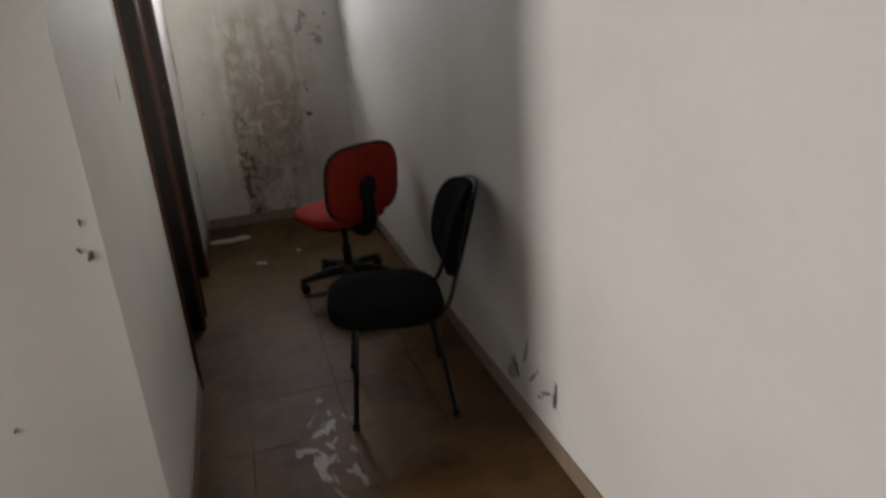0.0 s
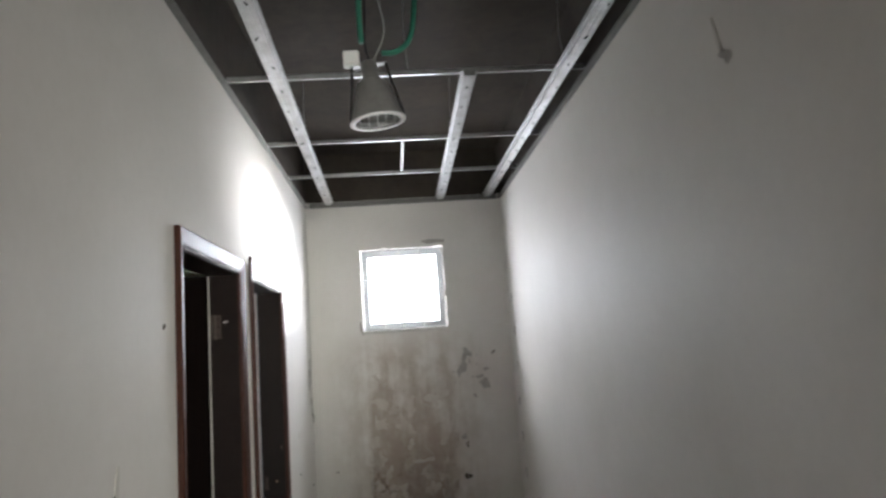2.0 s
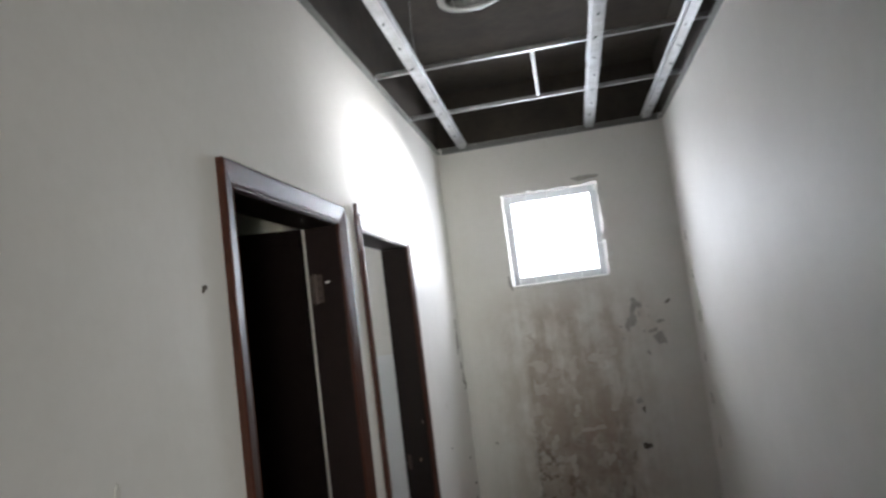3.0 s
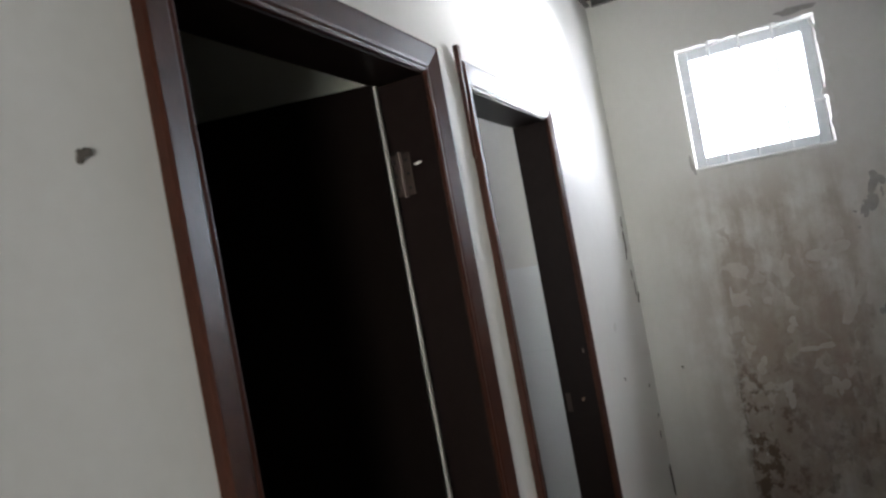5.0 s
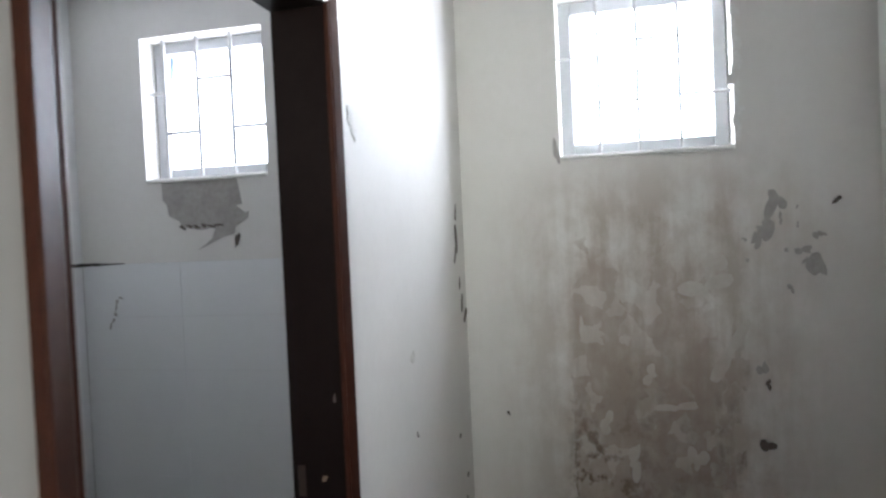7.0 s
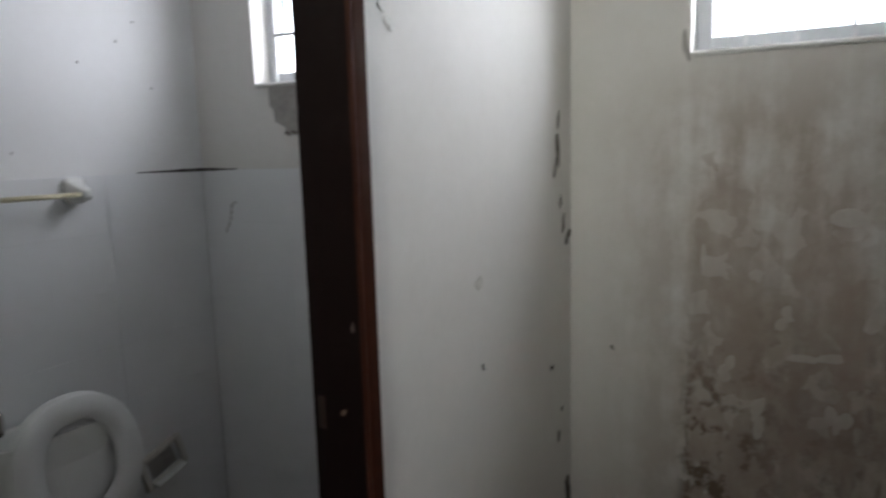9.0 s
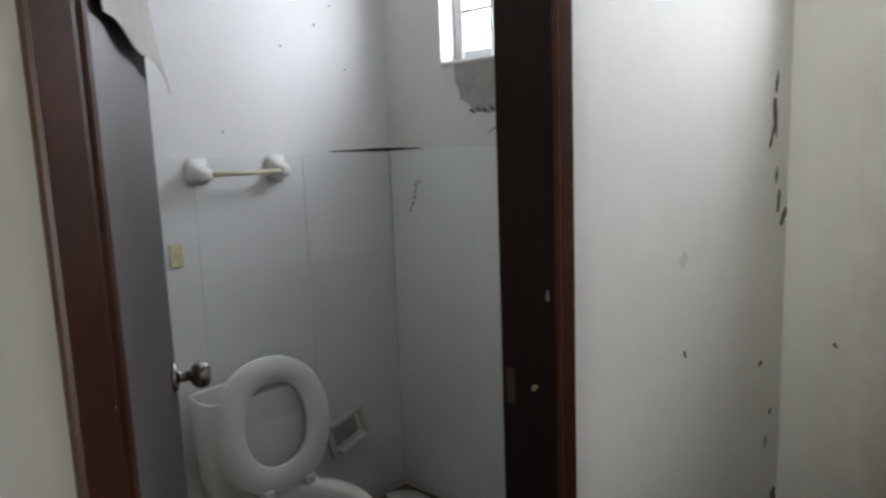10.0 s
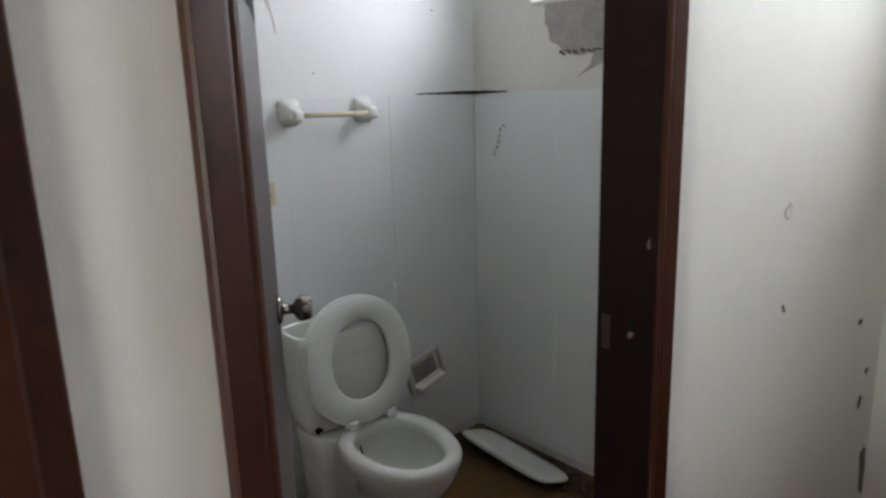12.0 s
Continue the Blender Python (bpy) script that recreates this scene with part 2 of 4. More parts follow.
wall_hall_back = structure("wall_hall_back", wall_grid("y", -3.62, -3.5, (-3.42, 1.455), (0, ZS), []), PAINT, "plain white hall wall", "wall")
floor = structure("floor", boxed(-3.42, 1.455, -3.62, 4.535, -0.12, -0.006), GROUT, "brown tiled floor with dirt and dried stains", "floor")
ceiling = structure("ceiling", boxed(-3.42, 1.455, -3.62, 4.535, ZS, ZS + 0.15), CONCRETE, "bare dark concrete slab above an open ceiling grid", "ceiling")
bath_ceiling = structure("ceiling_bath", boxed(-1.606, -0.106, 2.501, 4.384, 2.62, 2.65), WHITEPAINT, "plain white bathroom ceiling", "ceiling")


def stained_paint():
    """White paint with a damp, flaking brown-grey patch under the window."""
    m = PAINT.copy()
    m.name = "damp_stained_paint"
    nt = m.node_tree
    N, L = nt.nodes, nt.links
    b = N["Principled BSDF"]
    base = b.inputs["Base Color"].links[0].from_socket
    geo = N.new("ShaderNodeNewGeometry")
    sep = N.new("ShaderNodeSeparateXYZ")
    L.new(geo.outputs["Position"], sep.inputs[0])

    def math_node(op, a, c=None, clamp=False):
        n = N.new("ShaderNodeMath")
        n.operation, n.use_clamp = op, clamp
        for k, v in enumerate((a, c)):
            if v is None:
                continue
            if isinstance(v, (int, float)):
                n.inputs[k].default_value = v
            else:
                L.new(v, n.inputs[k])
        return n.outputs[0]

    def rng(src, a, c, lo=0.0, hi=1.0):
        r = N.new("ShaderNodeMapRange")
        for k, v in enumerate((a, c, lo, hi)):
            r.inputs[k + 1].default_value = v
        L.new(src, r.inputs[0])
        return r.outputs[0]

    def tex(scale, stretch=1.0, detail=5, rough=0.6, off=0.0):
        mp = N.new("ShaderNodeMapping")
        mp.inputs["Scale"].default_value = (1, 1, stretch)
        mp.inputs["Location"].default_value = (off, 0, off)
        L.new(geo.outputs["Position"], mp.inputs[0])
        n = N.new("ShaderNodeTexNoise")
        n.inputs["Scale"].default_value, n.inputs["Detail"].default_value = scale, detail
        n.inputs["Roughness"].default_value = rough
        L.new(mp.outputs[0], n.inputs["Vector"])
        return n.outputs[0]

    def mix(fac, a, c):
        x = N.new("ShaderNodeMix")
        x.data_type = "RGBA"
        L.new(fac, x.inputs[0])
        L.new(a, x.inputs[6])
        x.inputs[7].default_value = (*c, 1)
        return x.outputs[2]

    X, Z = sep.outputs[0], sep.outputs[2]
    mul, add = (lambda a, c: math_node("MULTIPLY", a, c)), (lambda a, c: math_node("ADD", a, c))
    # where the damp has spread, and where the paint has come away
    wide = mul(mul(rng(X, 0.06, 0.42), rng(X, 1.25, 0.85)), mul(rng(Z, 1.88, 1.62), rng(Z, 0.0, 0.5, 0.35, 1.0)))
    region = mul(mul(rng(X, 0.32, 0.39), rng(X, 1.06, 0.80)), mul(rng(Z, 1.78, 1.45), rng(Z, 0.15, 0.8, 0.55, 1.0)))
    column = mul(mul(rng(X, 0.33, 0.38), rng(X, 0.62, 0.46)), rng(Z, 1.15, 0.85))

    def cells(scale, stretch, off):
        warp = N.new("ShaderNodeTexNoise")
        warp.inputs["Scale"].default_value, warp.inputs["Detail"].default_value = 14, 4
        L.new(geo.outputs["Position"], warp.inputs["Vector"])
        ad = N.new("ShaderNodeVectorMath")
        ad.operation = "MULTIPLY_ADD"
        L.new(warp.outputs["Color"], ad.inputs[0])
        ad.inputs[1].default_value = (0.10, 0.0, 0.10)
        L.new(geo.outputs["Position"], ad.inputs[2])
        mp = N.new("ShaderNodeMapping")
        mp.inputs["Scale"].default_value = (1, 0, stretch)
        mp.inputs["Location"].default_value = (off, 0, off)
        L.new(ad.outputs[0], mp.inputs[0])
        v = N.new("ShaderNodeTexVoronoi")
        v.inputs["Scale"].default_value = scale
        L.new(mp.outputs[0], v.inputs["Vector"])
        sp = N.new("ShaderNodeSeparateColor")
        L.new(v.outputs["Color"], sp.inputs[0])
        return sp.outputs[0]

    big, fine = tex(4.2, 0.55, 6, 0.62, 3.1), tex(17, 0.7, 4, 0.6, 1.9)
    streak = tex(13, 0.10, 5, 0.6, 7.7)
    c1, c2 = cells(6.5, 0.45, 2.3), cells(17, 0.8, 6.1)
    # soft damp smudges
    smudge = add(mul(tex(6.0, 0.75, 6, 0.68, 9.3), 0.6), mul(streak, 0.4))
    out = mix(mul(wide, rng(smudge, 0.37, 0.56, 0.0, 0.95)), base, (0.41, 0.355, 0.30))
    # bare plaster where whole flakes of paint have come off
    lvl = add(add(mul(region, 0.60), mul(column, 0.14)), add(mul(add(mul(big, 0.55), mul(streak, 0.45)), 0.66), add(mul(c1, 0.26), mul(c2, 0.14))))
    bare = rng(lvl, 0.95, 1.09)
    out = mix(mul(bare, rng(fine, 0.30, 0.65, 0.45, 0.90)), out, (0.37, 0.305, 0.255))
    # islands of paint that have stayed on
    flake = mul(bare, mul(rng(c2, 0.20, 0.17), rng(c1, 0.75, 0.70)))
    out = mix(mul(flake, 0.5), out, (0.60, 0.575, 0.53))
    # dark grime and painted-in shadow of curled paint along broken edges, strongest low in the left column
    edge = mul(rng(lvl, 0.955, 0.995), rng(lvl, 1.055, 1.005))
    low = add(mul(rng(Z, 1.30, 0.8), 0.60), mul(column, 0.4))
    out = mix(mul(mul(edge, low), rng(tex(21, 0.9, 4, 0.6, 4.4), 0.42, 0.58)), out, (0.17, 0.135, 0.105))
    spot = mul(mul(add(column, mul(region, 0.35)), rng(Z, 1.15, 0.75)), rng(tex(19, 0.8, 5, 0.65, 5.0), 0.50, 0.60))
    out = mix(mul(spot, 0.85), out, (0.17, 0.125, 0.09))
    L.new(out, b.inputs["Base Color"])
    bp = N.new("ShaderNodeBump")
    bp.inputs["Strength"].default_value, bp.inputs["Distance"].default_value = 0.3, 0.002
    L.new(math_node("SUBTRACT", 1.0, math_node("SUBTRACT", bare, flake)), bp.inputs["Height"])
    old = b.inputs["Normal"].links[0].from_socket
    L.new(old, bp.inputs["Normal"])
    L.new(bp.outputs[0], b.inputs["Normal"])
    b.inputs["Roughness"].default_value = 0.7
    return m


wall_end.data.materials[0] = stained_paint()


def frame_rect(bm, u0, u1, z0, z1, w, d0, d1, sides="lrtb", bevel=0.004):
    """Four bars round a rectangle in the x-z plane, from depth d0 to d1 in y."""
    if "l" in sides:
        box(bm, u0, u0 + w, d0, d1, z0, z1, bevel)
    if "r" in sides:
        box(bm, u1 - w, u1, d0, d1, z0, z1, bevel)
    if "t" in sides:
        box(bm, u0 + w, u1 - w, d0, d1, z1 - w, z1, bevel)
    if "b" in sides:
        box(bm, u0 + w, u1 - w, d0, d1, z0, z0 + w, bevel)
    return bm


def window(name, rect, label, bars, rb):
    x0, x1, z0, z1 = rect
    w = thing(name, pose(x0, 4.385, z0), label, "window", kind="structure")
    W, H = x1 - x0, z1 - z0
    part("window_frame", frame_rect(bmesh.new(), 0.003, W - 0.003, 0.003, H - 0.003, 0.045, 0.085, 0.13), WINFRAME, w, "white metal window frame")
    pane = part("pane", boxed(0.047, W - 0.047, 0.106, 0.110, 0.047, H - 0.047), LENS, w, "clear glass pane")
    pane.visible_shadow = False
    sill = bmesh.new()
    box(sill, 0.002, W - 0.002, -0.012, 0.084, -0.014, 0.002, 0.004)
    part("window_sill", sill, PUTTY, w, "rough white plaster sill")
    g = part("grille", tube(bmesh.new(), [(W * bars[0], 0.045, 0), (W * bars[0], 0.045, H)], rb, 8), GRILLE, w, "thin painted iron grille")
    for f in bars[1:]:
        part("bar", tube(bmesh.new(), [(W * f, 0.045, 0), (W * f, 0.045, H)], rb, 8), GRILLE, g)
    edges = [0.0, *bars, 1.0]
    for k, f in enumerate((0.62, 0.33, 0.70, 0.34)):
        a, c = W * edges[k], W * edges[k + 1]
        part("crossbar", tube(bmesh.new(), [(a, 0.045, H * f), (c, 0.045, H * f)], rb * 0.9, 8), GRILLE, g)
    return w


window_1 = window("window_1", WIN, "small high grilled window with blown-out daylight", (0.245, 0.475, 0.715), 0.0055)
window_2 = window("window_2", BWIN, "small grilled bathroom window in a white reveal", (0.14, 0.42, 0.70), 0.0085)


def blob(w, h, seed, depth=0.002, n=22, rag=0.45):
    """An irregular thin patch in the x-z plane, facing -y."""
    rnd = random.Random(seed)
    ph = [rnd.uniform(0, 6.28) for _ in range(4)]
    am = [rag * rnd.uniform(0.3, 1) / (k + 1) for k in range(4)]
    ring = []
    for i in range(n):
        a = 2 * math.pi * i / n
        r = 1 + sum(am[k] * math.sin((k + 2) * a + ph[k]) for k in range(4)) + rnd.uniform(-0.1, 0.1)
        ring.append((w / 2 * r * math.cos(a), h / 2 * r * math.sin(a)))
    bm = bmesh.new()
    r0 = [bm.verts.new((x, 0, z)) for x, z in ring]
    r1 = [bm.verts.new((x * 0.93, -depth, z * 0.93)) for x, z in ring]
    return loft(bm, [r0, r1])


def world_of(ob):
    """The pose of an object in the world, through its parents."""
    return (world_of(ob.parent) if ob.parent else Matrix()) @ ob.matrix_basis


def chip(wall, x, y, z, w, h, seed, face, material=None, turn=0.0, rag=0.45):
    """Chipped or bare patch on a wall; face is the way that it faces, in degrees about z (0 faces -y)."""
    ob = part("chipped_patch", blob(w, h, seed, rag=rag), material or DARKCHIP, wall)
    ob.matrix_basis = world_of(wall).inverted() @ pose(x, y, z, 0, 0, face) @ pose(0, 0, 0, 0, turn, 0)
    return ob


FADED = mat("faded_paint", (0.60, 0.58, 0.53), 0.8, grain=0.3)
# patches on the end wall
for k, (x, z, w, h, tn) in enumerate(((1.0, 1.60, 0.050, 0.13, 22), (1.026, 1.665, 0.045, 0.07, -10), (0.965, 1.54, 0.035, 0.06, 25), (1.135, 1.455, 0.05, 0.10, -15),
                                      (1.10, 1.50, 0.05, 0.03, 0), (1.20, 1.655, 0.025, 0.02, 0), (0.975, 0.87, 0.038, 0.055, -30), (1.06, 1.38, 0.02, 0.025, 0),
                                      (0.97, 1.12, 0.03, 0.05, 0), (0.985, 1.07, 0.02, 0.03, 0))):
    chip(wall_end, x, 4.3845 - 0.0003 * k, z, w * 0.9, h * 0.9, 10 + k, 0, BAREPLASTER if k in (0, 1, 2, 3, 4, 7, 8) else DARKCHIP, tn, 0.6)
rq = random.Random(12)
for k in range(14):
    chip(wall_end, rq.gauss(1.03, 0.07), 4.3848, rq.gauss(1.52, 0.09), rq.uniform(0.006, 0.02), rq.uniform(0.008, 0.03), 230 + k, 0, BAREPLASTER, rq.uniform(-40, 40), 0.7)
FLAKE = mat("clinging_paint_flake", (0.55, 0.52, 0.475), 0.7, grain=0.3, mottle=0.7, mottle_scale=14, dark=(0.43, 0.385, 0.335))
for k, (x, z, w, h, tn) in enumerate(((0.800, 1.39, 0.12, 0.085, 0), (0.835, 1.47, 0.05, 0.09, 10), (0.543, 1.217, 0.034, 0.05, 0), (0.865, 1.165, 0.07, 0.17, 25), (0.405, 1.25, 0.03, 0.09, 0),
                                      (0.62, 1.10, 0.05, 0.06, 15), (0.70, 0.99, 0.11, 0.04, -6), (0.47, 0.93, 0.05, 0.08, 0), (0.76, 0.82, 0.06, 0.09, 0), (0.56, 0.80, 0.06, 0.10, 10))):
    chip(wall_end, x, 4.3840, z, w * 0.85, h * 0.85, 410 + k, 0, FLAKE, tn, 0.7)
chip(wall_end, 0.845, 4.3845, 2.425, 0.15, 0.03, 31, 0, BAREPLASTER, 3)
chip(wall_end, 0.428, 4.3845, 0.095, 0.035, 0.10, 32, 0)
chip(wall_end, 0.135, 4.3845, 0.96, 0.012, 0.012, 33, 0)
chip(wall_end, 0.337, 4.3845, 1.868, 0.022, 0.07, 34, 0, BAREPLASTER)
# crumbling putty round the window
rp = random.Random(5)
for k in range(9):
    chip(wall_end, 0.905 + rp.uniform(0.0, 0.022), 4.3843, 1.91 + 0.053 * k, 0.022, 0.06, 40 + k, 0, PUTTY, rp.uniform(-12, 12), 0.7)
for k in range(6):
    chip(wall_end, 0.385 + 0.085 * k, 4.3842, 2.391, 0.085, 0.012, 60 + k, 0, PUTTY, rp.uniform(-3, 3), 0.5)
# crack down the corner of the left wall, with the two holes under it
for k, (y, z, w, h, tn) in enumerate(((4.362, 1.324, 0.055, 0.034, -40), (4.315, 1.37, 0.022, 0.060, 25), (4.29, 1.44, 0.014, 0.045, 0), (4.265, 1.60, 0.030, 0.09, -8),
                                      (4.245, 1.545, 0.018, 0.05, 30), (4.27, 1.68, 0.012, 0.06, 10), (4.362, 0.455, 0.05, 0.15, -10), (4.205, 0.943, 0.02, 0.016, 0),
                                      (3.712, 1.095, 0.018, 0.007, 50), (4.27, 0.70, 0.014, 0.035, 0), (4.30, 0.78, 0.018, 0.02, 0), (1.535, 1.843, 0.014, 0.014, 0))):
    chip(wall_left, 0.0005, y - 0.012, z - 0.01, w, h, 80 + k, 90, None, tn)
chip(wall_left, 0.0006, 3.318, 1.85, 0.035, 0.03, 95, 90, PUTTY)
chip(wall_left, 0.0006, 3.341, 1.815, 0.025, 0.03, 96, 90, PUTTY)
chip(wall_left, 0.0006, 3.687, 1.289, 0.025, 0.04, 97, 90, FADED)
chip(wall_left, 0.0006, 1.235, 1.50, 0.020, 0.12, 98, 90, FADED, 8, 0.2)
chip(wall_left, 0.0008, 1.222, 1.46, 0.008, 0.09, 99, 90, None, 6, 0.2)
# chips on the wall end and on the foot of the right wall
for k, (x, z, w) in enumerate(((-0.036, 1.111, 0.018), (-0.041, 1.203, 0.011), (-0.060, 1.130, 0.010), (-0.33, 0.655, 0.010), (-0.12, 1.86, 0.014))):
    chip(wall_front, x, 0.3895, z, w, w * 1.3, 110 + k, 0)
for k, (y, z, w, h, tn) in enumerate(((0.755, 0.325, 0.014, 0.12, 26), (0.690, 0.245, 0.012, 0.13, 40), (0.855, 0.205, 0.05, 0.035, 30), (0.875, 0.225, 0.014, 0.06, 0),
                                      (0.495, 0.262, 0.030, 0.11, 6), (0.575, 0.235, 0.016, 0.07, 55), (0.63, 0.19, 0.012, 0.05, 70))):
    chip(wall_right, 1.3288, y, z, w, h, 120 + k, -90, None, tn, 0.5)
for k, (y, z, w, h) in enumerate(((0.72, 0.215, 0.26, 0.13), (0.90, 0.17, 0.12, 0.09), (0.45, 0.17, 0.16, 0.10), (1.12, 0.16, 0.22, 0.07))):
    chip(wall_right, 1.3294 - 0.0001 * k, y, z, w, h, 330 + k, -90, BAREPLASTER if k == 1 else PUTTY, 15, 0.5)
chip(wall_right, 1.3295, 1.217, 2.338, 0.05, 0.03, 131, -90, BAREPLASTER, 30)
chip(wall_right, 1.3295, 1.245, 2.39, 0.012, 0.10, 132, -90, FADED, -12)
for k in range(6):
    chip(wall_right, 1.3295, 4.20 + 0.02 * (k % 3), 0.9 + 0.22 * k, 0.012, 0.05, 140 + k, -90)
for k, (y, z) in enumerate(((3.86, 1.93), (4.02, 2.02), (4.16, 1.86), (4.10, 2.10), (3.60, 1.62))):
    chip(wall_bath, -1.6065, y, z, 0.006, 0.007, 170 + k, 90)
# broken plaster under the bathroom window
def broken_plaster(wall):
    """A flat bare patch with a ragged lower edge that runs out in prongs."""
    rnd = random.Random(17)
    top = [(-1.215, 1.855), (-0.885, 1.855)]
    side = [(-0.875, 1.80), (-0.87, 1.755), (-0.895, 1.745), (-0.855, 1.72), (-0.835, 1.725), (-0.845, 1.70), (-0.90, 1.665), (-0.905, 1.635), (-0.95, 1.625), (-1.06, 1.578),
            (-1.005, 1.625), (-0.985, 1.668), (-1.05, 1.660), (-1.13, 1.668), (-1.145, 1.70), (-1.185, 1.715), (-1.195, 1.76), (-1.21, 1.78)]
    ring = top + [(x + rnd.uniform(-0.004, 0.004), z + rnd.uniform(-0.004, 0.004)) for x, z in side]
    bm = bmesh.new()
    loft(bm, [[bm.verts.new((x, 4.3849, z)) for x, z in ring], [bm.verts.new((x, 4.3826, z)) for x, z in ring]])
    part("broken_plaster", bm, BAREPLASTER, wall, "bare grey plaster with a ragged edge")


broken_plaster(wall_end)
chip(wall_end, -0.893, 4.3841, 1.615, 0.016, 0.07, 154, 0, DARKCHIP, 15, 0.5)
for k in range(6):
    chip(wall_end, -1.13 + 0.032 * k, 4.3822, 1.672 + 0.004 * (k % 2), 0.03, 0.012, 155 + k, 0, DARKCHIP, 8, 0.6)


# ---- doorways ----
BROWNSTEEL = mat("stained_steel", (0.055, 0.038, 0.030), 0.5, metal=0.6, grain=0.4)

def casing(*ends):
    """A splayed moulding between two cut ends; an end gives, for how far out a point lies (0 to 1), its y and z."""
    prof = ((0.0, 0.001), (0.0, 0.007), (0.10, 0.010), (0.20, 0.009), (0.28, 0.011), (0.82, 0.017), (0.93, 0.018), (1.0, 0.015), (1.0, 0.001))
    bm = bmesh.new()
    loft(bm, [[bm.verts.new((h, *end(u))) for u, h in prof] for end in ends])
    return bm


def doorway(name, y0, y1, j, near, far, label):
    """Jamb boards and mitred casings of one doorway in the left wall; y0..y1 is the rough opening, near and far the casings' reach."""
    d = thing(name, pose(0, y0, 0), label, "doorway", kind="structure")
    W, H, zi, hw = y1 - y0, ZH, ZH - 0.032, 0.056
    part("jamb", boxed(-0.110, 0.0, 0.0, j, 0, H, bevel=0.002), SHADEDWOOD, d, "dark varnished jamb board, shade in its colour")
    far_jamb = part("jamb", boxed(-0.110, 0.0, W - j, W, 0, H, bevel=0.002), SHADEDWOOD, d, "dark varnished jamb board, shade in its colour")
    part("head_jamb", boxed(-0.110, 0.0, j, W - j, H - 0.035, H, bevel=0.002), SHADEDWOOD, d)
    (n0, n1), (f0, f1) = [(a - y0, b - y0) for a, b in (near, far)]
    part("trim", casing(lambda u: (n1 + u * (n0 - n1), 0.0), lambda u: (n1 + u * (n0 - n1), zi + u * hw)), TRIMWOOD, d, "dark varnished moulded trim")
    part("trim", casing(lambda u: (f0 + u * (f1 - f0), 0.0), lambda u: (f0 + u * (f1 - f0), zi + u * hw)), TRIMWOOD, d, "dark varnished moulded trim")
    part("head_trim", casing(lambda u: (n1 + u * (n0 - n1), zi + u * hw), lambda u: (f0 + u * (f1 - f0), zi + u * hw)), TRIMWOOD, d, "dark varnished moulded trim with mitred corners")
    return d, far_jamb


door_1, jamb_1 = doorway("door_1", *D1, 0.033, (1.609, 1.664), (2.314, 2.372), "dark varnished door frame with its door open inwards")
part("backing_board", boxed(0.001, 0.005, 0.7225, 0.767, 0, 2.085, bevel=0.002), TRIMWOOD, door_1, "dark varnished backing board")
door_2, jamb_2 = doorway("door_2", *D2, 0.023, (2.513, 2.560), (3.210, 3.241), "dark varnished bathroom door frame with chipped strike")
loose = bmesh.new()
loft(loose, [[loose.verts.new((x, y - w, z)), loose.verts.new((x, y + w, z)), loose.verts.new((x + t, y + w, z)), loose.verts.new((x + t, y - w, z))]
             for x, y, z, w, t in ((0.002, -0.008, 1.88, 0.004, 0.006), (0.004, -0.013, 2.0, 0.005, 0.009), (0.007, -0.020, 2.128, 0.007, 0.012))])
part("loose_strip", loose, TRIMWOOD, door_2, "loose dark moulding strip standing off the frame")


def hinge(parent, x, y, z, ang):
    h = part("hinge", boxed(-0.024, 0.022, -0.0025, 0.0, -0.042, 0.042, bevel=0.001), BROWNSTEEL, parent, "small dull steel butt hinge")
    h.matrix_basis = world_of(parent).inverted() @ pose(x, y, z, 0, 0, ang)
    part("knuckle", tube(bmesh.new(), [(0, -0.004, -0.045), (0, -0.004, 0.045)], 0.005, 8), BROWNSTEEL, h)
    for s in (-1, 1):
        for q in (-0.028, 0.0, 0.028):
            part("screw", tube(bmesh.new(), [(0.014 * s, -0.0022, q), (0.014 * s, -0.0040, q)], 0.0035, 6), BLACKPLA, h)
    return h


def leaf(name, hx, hy, dx, dy, width, top, face, label):
    """A door leaf from its hinge along (dx, dy); local x runs along it and local -y is the side that faces its jamb."""
    ang = math.degrees(math.atan2(dy, dx))
    d = thing(name, pose(hx, hy, 0.012, 0, 0, ang), label, "door", kind="structure")
    part("leaf", boxed(0.006, width, -0.0175, 0.0175, 0, top - 0.012, bevel=0.002), face, d)
    return d


leaf_1 = leaf("door_leaf_1", -0.092, 2.288, -0.962, -0.272, 0.61, 2.036, LEAFWOOD, "dark brown flush door standing open into an unlit room, darkness in its colour")
part("edge_strip", boxed(0.0, 0.006, -0.008, 0.008, 0.0, 2.022), PALEEDGE, leaf_1, "pale bare wood edge")
for z in (0.25, 1.0, 1.855):
    hinge(jamb_1, -0.083, 2.3168, z, 0)
chip(jamb_1, -0.045, 2.3165, 1.872, 0.012, 0.006, 160, 0, PUTTY)

leaf_2 = leaf("door_leaf_2", -0.112, 2.566, -0.855, 0.518, 0.586, 2.034, GREYLEAF, "worn grey-brown bathroom door standing half open, veneer torn")
part("edge_strip", boxed(0.586, 0.5885, -0.017, 0.017, 0.0, 2.020), PAPER, leaf_2, "pale worn edge")


